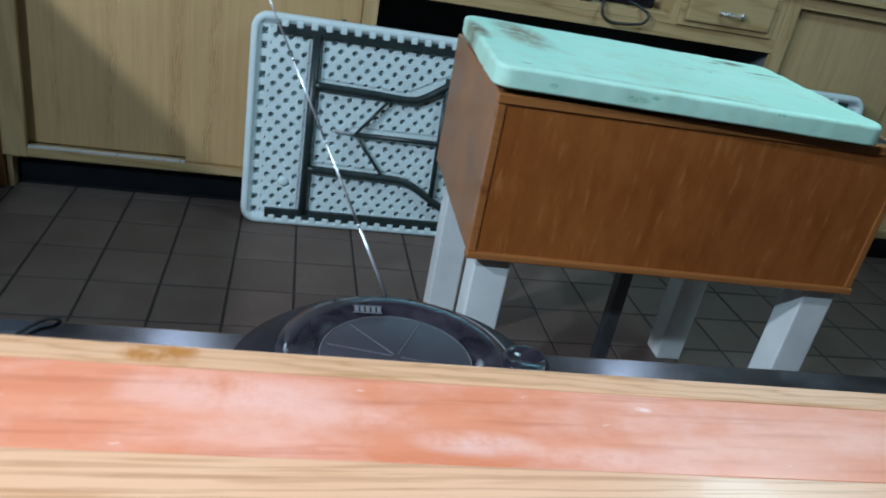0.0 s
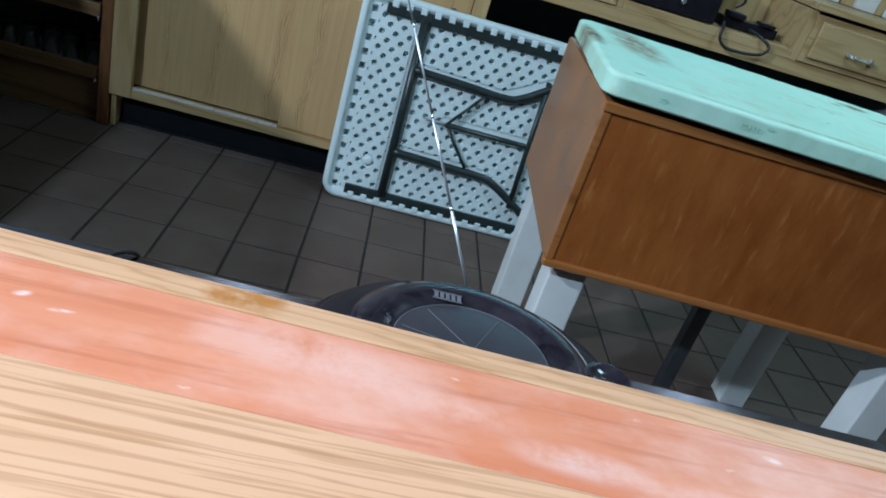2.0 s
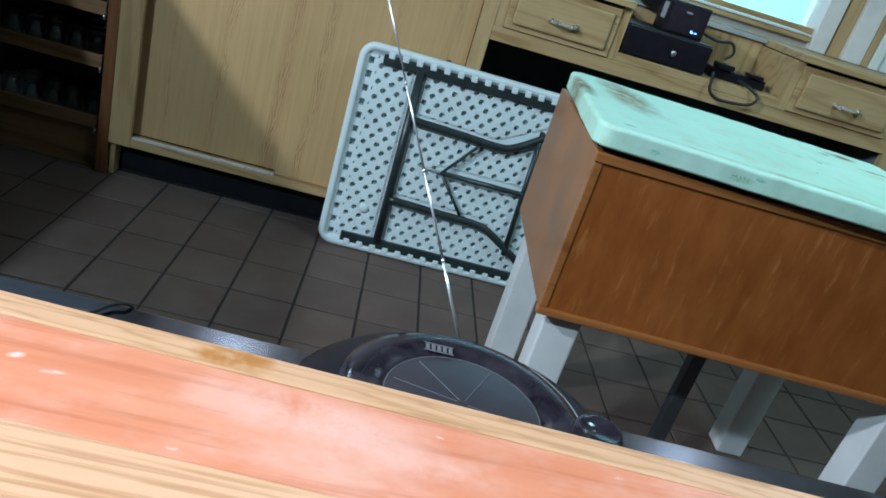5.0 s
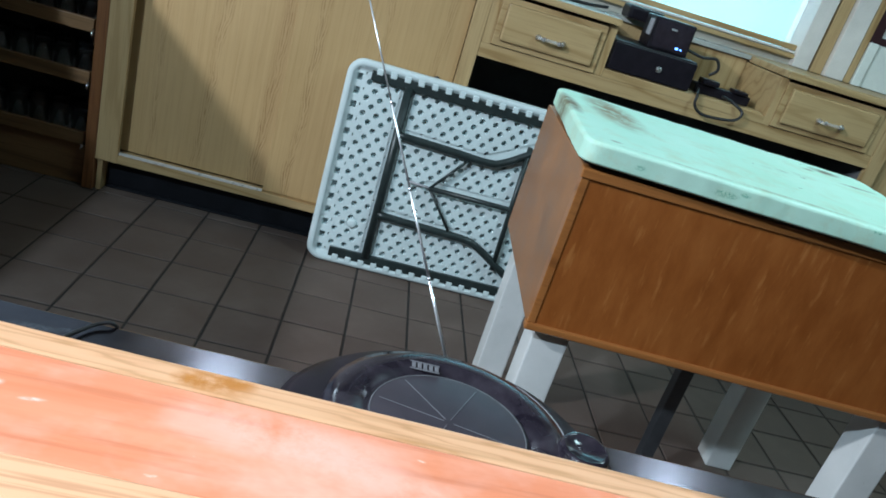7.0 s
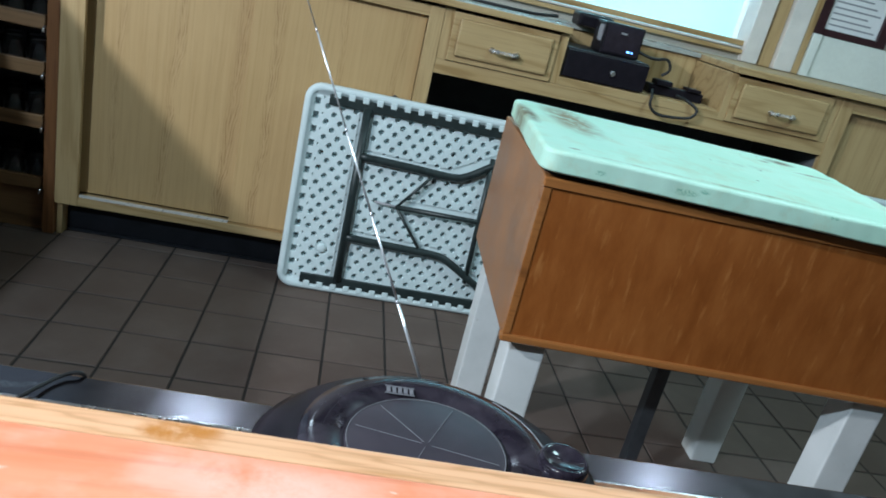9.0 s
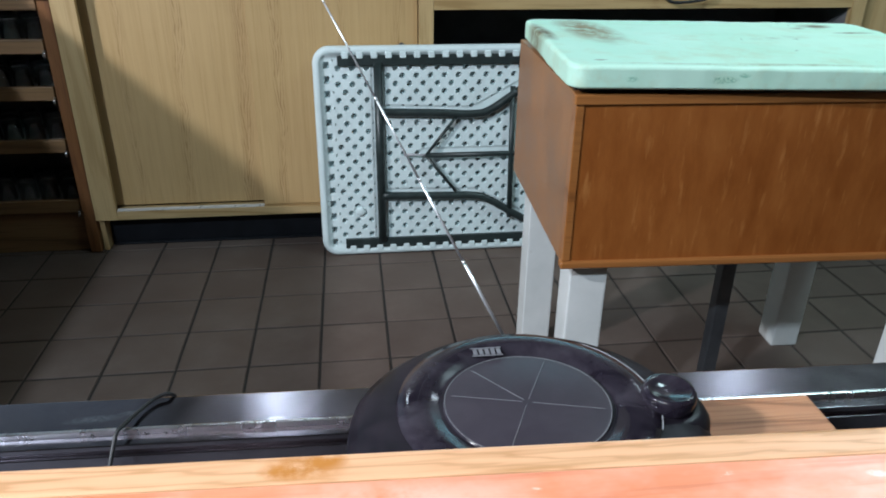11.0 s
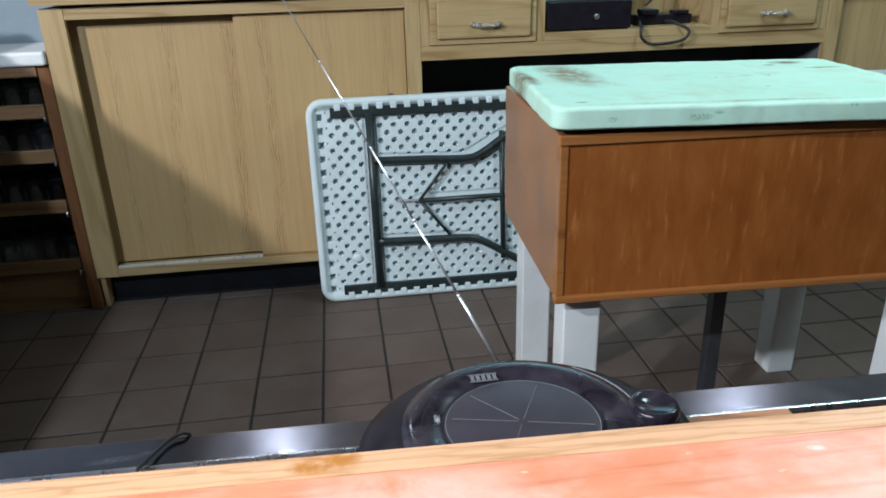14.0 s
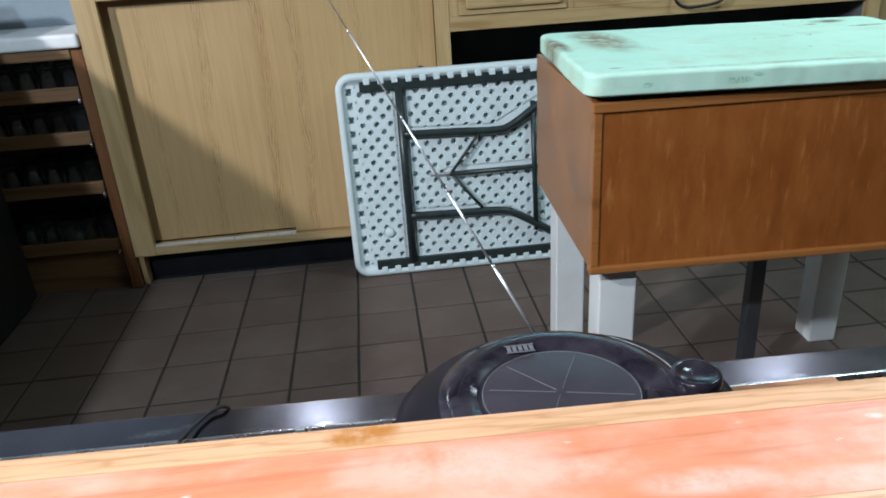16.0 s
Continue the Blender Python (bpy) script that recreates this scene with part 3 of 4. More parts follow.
def cabinet_sliding():
    root = thing("sideboard_cabinet", (0, FACE, 0), "light oak cabinet, two plain sliding doors, black toe kick", "cabinet")
    part("side_panel", block(-0.622, -0.604, FACE + 0.02, WALL - 0.005, 0.0, 1.085, 0.002), OAK, root)
    part("side_panel", block(0.585, 0.603, FACE + 0.02, WALL - 0.005, 0.0, 1.085, 0.002), OAK, root)
    part("base_panel", block(-0.604, 0.585, FACE + 0.06, WALL - 0.01, 0.118, 0.136, 0.002), OAK, root)
    part("back_panel", block(-0.604, 0.585, WALL - 0.03, WALL - 0.012, 0.137, 1.085, 0.002), OAK, root)
    part("stile", block(-0.625, -0.547, FACE - 0.002, FACE + 0.02, 0.128, 1.085, 0.002), OAK, root)
    part("stile", block(0.568, 0.620, FACE - 0.002, FACE + 0.02, 0.128, 1.085, 0.002), OAK, root)
    part("rail", block(-0.547, 0.568, FACE, FACE + 0.02, 1.048, 1.085, 0.002), OAK_X, root)
    part("rail", block(-0.547, 0.568, FACE, FACE + 0.0575, 0.128, 0.160, 0.002), OAK_X, root)
    part("door", block(-0.585, 0.03, FACE + 0.058, FACE + 0.072, 0.164, 1.075, 0.002), VENEER, root, "back sliding door of flat oak veneer")
    door = part("door", block(-0.016, 0.566, FACE + 0.022, FACE + 0.036, 0.162, 1.075, 0.002), VENEER, root, "front sliding door of flat oak veneer")
    part("pull", turned([(0, 0), (0.010, 0), (0.011, 0.004), (0.008, 0.010), (0, 0.010)], 20), DARK_METAL, door).matrix_local = pose(0.508, FACE + 0.02, 0.744, 90, 0, 0)
    part("track", block(-0.545, -0.016, FACE + 0.004, FACE + 0.018, 0.1605, 0.168, 0.001), TRACK, root, "bare metal sliding track")
    part("toe_kick", block(-0.60, 0.60, FACE + 0.068, FACE + 0.080, 0.0, 0.118, 0.001), TOE_BLACK, root, "black vinyl toe kick")
    part("toe_cove", block(-0.60, 0.60, FACE + 0.058, FACE + 0.070, 0.0, 0.010, 0.004), TOE_BLACK, root)
    part("foot", block(-0.625, -0.604, FACE + 0.075, FACE + 0.12, 0.0, 0.128, 0.002), OAK, root)
    return settle(root)


cabinet_sliding()


def handle(parent, x, z, y):
    bar = part("handle", tube(smooth_line([(x - 0.045, y, z), (x - 0.04, y - 0.022, z), (x, y - 0.027, z), (x + 0.04, y - 0.022, z), (x + 0.045, y, z)]), 0.0062, 8),
               CLEAR, parent, "clear faceted drawer pull", True)
    for s in (-0.028, 0.028):
        part("bead", turned([(0, -0.007), (0.006, -0.006), (0.0095, 0), (0.006, 0.006), (0, 0.007)], 10), CHROME, bar, "").matrix_local = pose(x + s, y - 0.025, z, 0, 90, 0)
    for s in (-1, 1):
        part("mount", turned([(0, 0), (0.010, 0), (0.011, 0.005), (0.006, 0.009), (0.006, 0.012), (0.0, 0.012)], 14), CHROME, bar, "", True).matrix_local = pose(x + s * 0.045, y, z, 90, 0, 0)


def desk_section():
    root = thing("counter_desk", (0.62, FACE, 0), "light oak desk section with two drawers, open niche and knee space", "desk")
    part("top_rail", block(0.620, 2.20, FACE, FACE + 0.02, 0.865, 0.915, 0.002), OAK_X, root)
    part("stile", block(0.620, 0.655, FACE, FACE + 0.02, 0.915, 1.092, 0.002), OAK, root)
    part("stile", block(1.035, 1.070, FACE, FACE + 0.02, 0.915, 1.092, 0.002), OAK, root)
    part("stile", block(1.705, 1.735, FACE, FACE + 0.02, 0.915, 1.092, 0.002), OAK, root)
    part("stile", block(2.130, 2.165, FACE, FACE + 0.02, 0.915, 1.092, 0.002), OAK, root)
    part("rail", block(1.070, 1.705, FACE - 0.001, FACE + 0.02, 0.915, 0.945, 0.002), OAK_X, root)
    for x0, x1 in ((0.660, 1.030), (1.738, 2.126)):
        drawer = part("drawer", block(x0 - 0.006, x1 + 0.006, FACE - 0.008, FACE - 0.001, 0.918, 1.084, 0.003), OAK_X, root, "oak drawer front with a raised field")
        part("drawer_field", block(x0 + 0.016, x1 - 0.016, FACE - 0.020, FACE - 0.0085, 0.938, 1.066, 0.008, None, 2), OAK_X, drawer)
        part("drawer_box", block(x0 + 0.01, x1 - 0.01, FACE + 0.021, 0.88, 0.925, 1.07, 0.002), OAK, drawer)
        handle(drawer, (x0 + x1) / 2 + 0.005, 0.984, FACE - 0.020)
    part("niche_floor", block(1.072, 1.703, FACE + 0.021, 0.72, 0.930, 0.948, 0.002), OAK_X, root)
    part("niche_side", block(1.037, 1.069, FACE + 0.021, 0.92, 0.93, 1.092, 0.002), OAK_X, root)
    part("niche_side", block(1.706, 1.734, FACE + 0.021, 0.92, 0.93, 1.092, 0.002), OAK_X, root)
    part("niche_back", block(1.071, 1.704, 0.722, 0.74, 0.93, 1.10, 0.002), OAK, root)
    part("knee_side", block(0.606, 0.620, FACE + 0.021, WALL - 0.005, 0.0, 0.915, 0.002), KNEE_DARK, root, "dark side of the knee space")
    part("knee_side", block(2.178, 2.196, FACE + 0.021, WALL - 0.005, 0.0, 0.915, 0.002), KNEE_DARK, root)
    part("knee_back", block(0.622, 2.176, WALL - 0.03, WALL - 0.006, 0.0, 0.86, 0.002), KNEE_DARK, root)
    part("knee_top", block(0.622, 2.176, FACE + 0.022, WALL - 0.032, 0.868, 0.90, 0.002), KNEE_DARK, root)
    return settle(root)


desk_section()


def cabinet_right():
    root = thing("end_cabinet", (2.6, FACE, 0), "light oak base cabinet with a recessed flat panel door", "cabinet")
    part("side_panel", block(3.38, 3.4, FACE + 0.02, WALL - 0.005, 0.0, 1.085, 0.002), OAK, root)
    part("stile", block(2.167, 2.222, FACE - 0.002, FACE + 0.02, 0.128, 1.0915, 0.002), OAK, root)
    part("stile", block(3.34, 3.4, FACE - 0.002, FACE + 0.02, 0.128, 1.085, 0.002), OAK, root)
    part("rail", block(2.222, 3.34, FACE, FACE + 0.02, 1.045, 1.0915, 0.002), OAK_X, root)
    part("rail", block(2.222, 3.34, FACE, FACE + 0.02, 0.128, 0.165, 0.002), OAK_X, root)
    part("door", block(2.20, 2.80, FACE + 0.030, FACE + 0.044, 0.15, 1.06, 0.002), OAK, root)
    part("door", block(2.77, 3.36, FACE + 0.046, FACE + 0.060, 0.15, 1.06, 0.002), OAK, root)
    part("toe_kick", block(2.20, 3.38, FACE + 0.066, FACE + 0.078, 0.0, 0.128, 0.001), TOE_BLACK, root)
    return settle(root)


cabinet_right()


def worktop():
    root = thing("worktop", (0.5, FACE, 1.1), "oak and grey laminate worktop, notched over the niche", "worktop")
    for x0, x1 in ((-0.635, 1.068), (1.708, 3.42)):
        part("edge_strip", block(x0, x1, FACE - 0.030, FACE - 0.012, 1.096, 1.118, 0.003), OAK_X, root, "oak edge strip")
        part("surface", block(x0, x1, FACE - 0.012, WALL - 0.002, 1.096, 1.120, 0.002), LAMINATE_GREY if x0 < 0 else OAK_X, root)
    part("surface", block(1.0685, 1.7075, 0.705, WALL - 0.002, 1.103, 1.120, 0.002), LAMINATE_GREY, root)
    return settle(root)


worktop()


def cash_drawer():
    root = thing("cash_drawer", (1.23, 0.5, 0.948), "black metal cash drawer with a round key lock", "cash drawer")
    part("body", block(1.078, 1.392, FACE + 0.012, 0.70, 0.949, 1.052, 0.004), BLACK_PAINT, root)
    part("front", block(1.080, 1.390, FACE - 0.004, FACE + 0.012, 0.951, 1.046, 0.003), BLACK_SATIN, root)
    part("lock", turned([(0, 0), (0.010, 0), (0.011, 0.004), (0.008, 0.009), (0.003, 0.009), (0, 0.006)], 20), CHROME, root, "chrome key lock", True).matrix_local = pose(1.258, FACE - 0.004, 0.994, 90, 0, 0)
    return settle(root)


cash_drawer()


def terminal():
    root = thing("card_terminal", (1.27, 0.46, 1.052), "black box terminal with a blue light on the cash drawer", "terminal")
    part("body", block(1.200, 1.352, 0.440, 0.560, 1.053, 1.165, 0.006), BLACK_SATIN, root)
    part("bezel", block(1.208, 1.345, 0.434, 0.441, 1.062, 1.158, 0.003), BLACK_GLOSS, root)
    part("light", block(1.300, 1.309, 0.4315, 0.435, 1.0725, 1.0795, 0.001), BLUE_LED, root, "small blue status light")
    part("light", block(1.317, 1.323, 0.4315, 0.435, 1.073, 1.078, 0.001), BLUE_LED, root)
    part("badge", block(1.262, 1.284, 0.432, 0.435, 1.132, 1.138, 0.001), GREY_LABEL, root)
    part("sticker", block(1.197, 1.2005, 0.455, 0.500, 1.095, 1.150, 0.0005), GREY_LABEL, root)
    part("head", block(1.15, 1.29, 0.63, 0.74, 1.122, 1.172, 0.012), BLACK_SATIN, root, "flat black reader behind the box")
    return settle(root)


terminal()


def cord(name, points, radius, label):
    ob = part(name, tube(smooth_line(points, 8), radius, 8), CORD, None, label, True)
    return tagged(ob, "", "cable")


power = thing("power_strip", (1.5, 0.5, 0.948), "black power adapters in a small strip on the niche floor", "power strip")
part("body", block(1.44, 1.66, 0.47, 0.53, 0.949, 0.985, 0.006), BLACK_SATIN, power)
part("adapter", block(1.455, 1.52, 0.45, 0.51, 0.986, 1.006, 0.006), BLACK_SATIN, power)
part("adapter", block(1.585, 1.64, 0.455, 0.51, 0.986, 0.998, 0.004), BLACK_SATIN, power)
settle(power)
cord("cable", [(1.352, 0.48, 1.085), (1.42, 0.47, 1.072), (1.48, 0.48, 1.078), (1.50, 0.48, 1.045), (1.48, 0.49, 1.018)], 0.0055, "black cord looping from the terminal to the strip")
cord("cable", [(1.45, 0.46, 0.965), (1.425, 0.385, 0.952), (1.425, 0.372, 0.915), (1.46, 0.368, 0.892), (1.53, 0.368, 0.893), (1.59, 0.370, 0.905), (1.605, 0.376, 0.935), (1.57, 0.40, 0.957), (1.55, 0.46, 0.962)], 0.0055,
     "black cord hanging in a loop over the niche edge")
cord("cable", [(0.72, 0.62, 1.1265), (0.85, 0.60, 1.1265), (0.98, 0.64, 1.1265), (1.08, 0.68, 1.135)], 0.006, "black cord lying across the worktop")


def notice():
    root = thing("picture_frame", (2.4, 0.88, 1.3), "maroon framed printed notice standing on the white panel", "picture frame")
    y = 0.895
    for x0, x1, z0, z1 in ((2.24, 2.285, 1.302, 1.75), (2.545, 2.59, 1.302, 1.75), (2.285, 2.545, 1.302, 1.330), (2.285, 2.545, 1.72, 1.75)):
        part("frame_side", block(x0, x1, y - 0.012, WALL - 0.003, z0, z1, 0.003), MAROON, root)
    sheet = part("sheet", block(2.285, 2.545, y + 0.004, y + 0.010, 1.330, 1.72, 0), PAPER, root, "white printed sheet")
    for k in range(14):
        part("line_bar", block(2.305, 2.525 - 0.05 * ((k * 7) % 3) / 2, y + 0.0025, y + 0.0038, 1.348 + k * 0.024, 1.355 + k * 0.024, 0), INK, sheet)
    return settle(root)


notice()

# ---- left end: white counter with glass shelves and a black cooler ----
white_counter = thing("side_counter", (-1.2, 0.5, 0.9), "white laminate counter with a rounded front edge", "worktop")
part("surface", block(-2.0, -0.628, 0.382, 0.698, 0.908, 0.955, 0.014, None, 4), LAMINATE, white_counter)
settle(white_counter)


def glass_shelves():
    root = thing("glass_shelving", (-1.0, 0.5, 0), "reddish wood shelving full of upturned drinking glasses", "shelving")
    part("side_panel", block(-0.668, -0.628, FACE + 0.005, 0.698, 0.0, 0.906, 0.003), PANEL_RED, root, "reddish side panel")
    part("side_panel", block(-1.50, -1.46, FACE + 0.005, 0.698, 0.0, 0.872, 0.003), REDWOOD, root)
    part("top_rail", block(-1.46, -0.669, FACE - 0.001, FACE + 0.02, 0.872, 0.906, 0.003), SHELFWOOD, root)
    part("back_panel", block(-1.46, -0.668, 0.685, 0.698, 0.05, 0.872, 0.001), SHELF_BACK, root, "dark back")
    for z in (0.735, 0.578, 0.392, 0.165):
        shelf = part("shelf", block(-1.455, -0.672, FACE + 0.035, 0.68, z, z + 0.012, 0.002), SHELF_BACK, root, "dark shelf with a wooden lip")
        part("lip", block(-1.455, -0.676, FACE + 0.012, FACE + 0.032, z - 0.004, z + 0.043, 0.003), SHELFWOOD, shelf)
        part("bracket", tube([(-0.676, FACE + 0.010, z + 0.006), (-0.676, FACE - 0.002, z + 0.0), (-0.676, FACE - 0.004, z - 0.014)], 0.004, 6), CHROME, shelf, "small metal catch", True)
    part("base_board", block(-1.46, -0.66, FACE + 0.03, FACE + 0.05, 0.0, 0.155, 0.003), SHELFWOOD, root)
    return settle(root)


glass_shelves()

tumbler_bm = turned([(0.031, 0.0), (0.0325, -0.0002), (0.0342, 0.002), (0.0345, 0.0045), (0.0336, 0.008), (0.0290, 0.070), (0.0282, 0.080), (0.0272, 0.0865), (0.0250, 0.0905),
                     (0.0215, 0.0925), (0.0150, 0.0928), (0.0, 0.0915), (0.0, 0.084), (0.020, 0.083), (0.024, 0.078), (0.031, 0.001)], 24)
tumbler = tagged(part("drinking_glass", tumbler_bm, GLASS, None, "clear drinking glass upside down on a dark shelf", True), "", "glass", "upturned glasses on the shelves")
rng = random.Random(5)
first = True
for z in (0.747, 0.590, 0.404, 0.177):
    for row in range(3):
        for k in range(5 if row < 2 else 4):
            m = pose(-0.715 - k * 0.074 - rng.uniform(0, 0.006) - 0.035 * (row == 1), 0.478 + row * 0.075, z, 0, 0, rng.uniform(0, 90))
            if first:
                tumbler.matrix_world, first = m, False
            else:
                copy_thing(tumbler, m)

cooler = thing("bar_cooler", (-1.4, 0, 0), "black bar cooler standing on the tiled floor", "cooler")
part("body", block(-1.95, -0.985, -1.74, 0.34, 0.03, 1.160, 0.012), BLACK_PAINT, cooler)
part("lid", block(-1.955, -0.980, -1.745, 0.342, 1.161, 1.180, 0.006), BLACK_SATIN, cooler)
part("plinth", block(-1.93, -1.01, -1.7, 0.32, 0.0, 0.03, 0.002), BLACK_PAINT, cooler)
settle(cooler)


# ---- the folding table ----
def fold_table():
    L, H, T = 2.438, 0.757, 0.042
    root = new("folding_table")
    tagged(root, "grey-white plastic folding table on its side, black legs folded in", "folding table")
    root.empty_display_size = 0.05
    # local: x along, y up the table's width, z out of the underside
    xs = np.concatenate([np.arange(0.025, 1.0, 0.0024), np.arange(1.0, L - 0.30, 0.006), np.linspace(L - 0.30, L - 0.025, 90)])
    ys = np.linspace(0.025, H - 0.025, 295)
    nx, ny = len(xs) - 1, len(ys) - 1
    X, Y = np.meshgrid(xs, ys)
    edge = np.minimum(np.minimum(X, L - X), np.minimum(Y, H - Y)) - 0.025
    px, py = 0.0495, 0.0275
    row = np.round((Y - 0.05) / py)
    gx = (X - 0.06) / px + 0.5 * (row % 2)
    d = np.hypot((gx - np.round(gx)) * px, Y - 0.05 - row * py)
    pit = np.clip((0.0096 - d) / 0.0020, 0, 1) * np.clip((edge - 0.006) / 0.006, 0, 1)
    # smooth troughs without dimples where the folded legs lie, and round the boss
    near_leg = np.full_like(X, 9.0)
    for u0, v0, u1, v1 in ((0.222, 0.05, 0.222, 0.71), (0.225, 0.532, 0.56, 0.520), (0.56, 0.520, 0.74, 0.615), (0.225, 0.228, 0.56, 0.218), (0.56, 0.218, 0.74, 0.130), (0.385, 0.374, 0.93, 0.374), (0.145, 0.165, 0.146, 0.165)):
        for U in (X, L - X):
            k = np.clip(((U - u0) * (u1 - u0) + (Y - v0) * (v1 - v0)) / ((u1 - u0) ** 2 + (v1 - v0) ** 2), 0, 1)
            near_leg = np.minimum(near_leg, np.hypot(U - u0 - k * (u1 - u0), Y - v0 - k * (v1 - v0)))
    pit *= np.clip((near_leg - 0.020) / 0.003, 0, 1) * (np.minimum(X, L - X) > 0.066)
    wall = np.clip(1 - edge / 0.016, 0, 1)
    Z = -0.010 - 0.026 * pit + 0.012 * wall ** 1.3 - 0.004 * np.clip((0.026 - near_leg) / 0.008, 0, 1)
    # square slots in a row along the two short sides
    slot = np.clip((0.0115 - np.abs((Y - 0.05) - 0.0495 * np.round((Y - 0.05) / 0.0495))) / 0.002, 0, 1) * np.clip((0.0095 - np.abs(np.minimum(X, L - X) - 0.0460)) / 0.002, 0, 1)
    Z = np.minimum(Z, Z * (1 - slot) - 0.042 * slot)
    Z += 0.0008 * np.sin(X * 31) * np.sin(Y * 27)
    verts = np.stack([X, Y, Z], -1).reshape(-1, 3)
    i = np.arange(ny)[:, None] * (nx + 1) + np.arange(nx)[None, :]
    faces = np.stack([i, i + 1, i + nx + 2, i + nx + 1], -1).reshape(-1, 4)
    me = bpy.data.meshes.new("underside")
    me.from_pydata(verts.tolist(), [], faces.tolist())
    me.materials.append(PLASTIC_WHITE)
    under = new("underside", me)
    under.parent = root
    tagged(under, "dimpled moulded underside")

    def rounded(w, h, r, inset):
        out = []
        for cx, cy, a0 in ((w - r, h - r, 0), (r, h - r, 90), (r, r, 180), (w - r, r, 270)):
            for k in range(9):
                a = radians(a0 + k * 11.25)
                out.append((cx + (r - inset) * math.cos(a), cy + (r - inset) * math.sin(a)))
        return out
    bm = bmesh.new()
    rings = []
    for inset, z in ((0.034, -0.016), (0.026, -0.002), (0.021, 0.003), (0.012, 0.004), (0.004, 0.0), (0.0, -0.008), (0.0, -0.034), (0.006, -T), (0.05, -T)):
        rings.append([bm.verts.new((x, y, z)) for x, y in rounded(L, H, 0.058, inset)])
    for a, b in zip(rings, rings[1:]):
        for k in range(len(a)):
            j = (k + 1) % len(a)
            bm.faces.new((a[k], a[j], b[j], b[k]))
    bm.faces.new(rings[-1])
    bmesh.ops.recalc_face_normals(bm, faces=bm.faces)
    part("rim", bm, PLASTIC_WHITE, root, "rounded plastic rim", True)

    for v in (0.045, H - 0.048):
        rail = part("rail", block(0.085, L - 0.085, v - 0.0180, v + 0.0180, -0.012, 0.004, 0.003), BLACK_STEEL, root, "black steel rail")
        s = -1 if v < 0.3 else 1
        for k in range(int((L - 0.2) / 0.0495)):
            u = 0.10 + k * 0.0495
            part("tooth", block(u, u + 0.024, *sorted((v + s * 0.006, v + s * 0.029)), -0.01, 0.0062, 0.003, None, 1), PLASTIC_WHITE, rail)

    def leg_set(m):
        def P(pts):
            return [m @ Vector(p) for p in pts]
        r = 0.0142
        part("cross_bar", tube(P([(0.222, 0.055, 0.002), (0.222, H - 0.055, 0.002)]), 0.0155, 12), BLACK_STEEL, root, "", True)
        part("leg", tube(P(smooth_line([(0.225, 0.532, 0.006), (0.42, 0.526, 0.007), (0.56, 0.520, 0.008), (0.62, 0.535, 0.009), (0.72, 0.60, 0.010), (0.78, 0.635, 0.010), (0.93, 0.645, 0.010)])), r, 12), BLACK_STEEL, root, "", True)
        part("leg", tube(P(smooth_line([(0.225, 0.228, 0.006), (0.42, 0.222, 0.007), (0.56, 0.218, 0.008), (0.62, 0.200, 0.009), (0.72, 0.140, 0.010), (0.78, 0.112, 0.010), (0.93, 0.105, 0.010)])), r, 12), BLACK_STEEL, root, "", True)
        part("brace_arm", tube(P([(0.385, 0.374, 0.010), (0.93, 0.374, 0.012)]), 0.0095, 10), BLACK_STEEL, root, "", True)
        part("brace_slide", tube(P([(0.305, 0.378, 0.002), (0.40, 0.374, 0.008)]), 0.005, 8), GREY_LABEL, root, "", True)
        part("strut", tube(P([(0.385, 0.374, 0.012), (0.495, 0.512, 0.012)]), 0.0055, 8), BLACK_STEEL, root, "", True)
        part("strut", tube(P([(0.385, 0.374, 0.012), (0.495, 0.236, 0.012)]), 0.0055, 8), BLACK_STEEL, root, "", True)
        part("stretcher", tube(P([(0.697, 0.13, 0.012), (0.697, 0.615, 0.012)]), 0.0095, 10), BLACK_STEEL, root, "", True)
        part("boss", turned([(0, 0.006), (0.010, 0.006), (0.017, 0.002), (0.019, -0.006), (0.019, -0.014)], 20), PLASTIC_WHITE, root, "round moulded boss", True).matrix_local = Matrix.Translation(m @ Vector((0.145, 0.165, -0.008)))
    leg_set(Matrix())
    leg_set(Matrix.Translation((L, 0, 0)) @ Matrix.Diagonal((-1, 1, 1, 1)))
    root.matrix_world = Matrix.Translation((0.198, 0.278, 0.003)) @ Matrix.Rotation(radians(90 - 5.5), 4, "X")
    return root


fold_table()


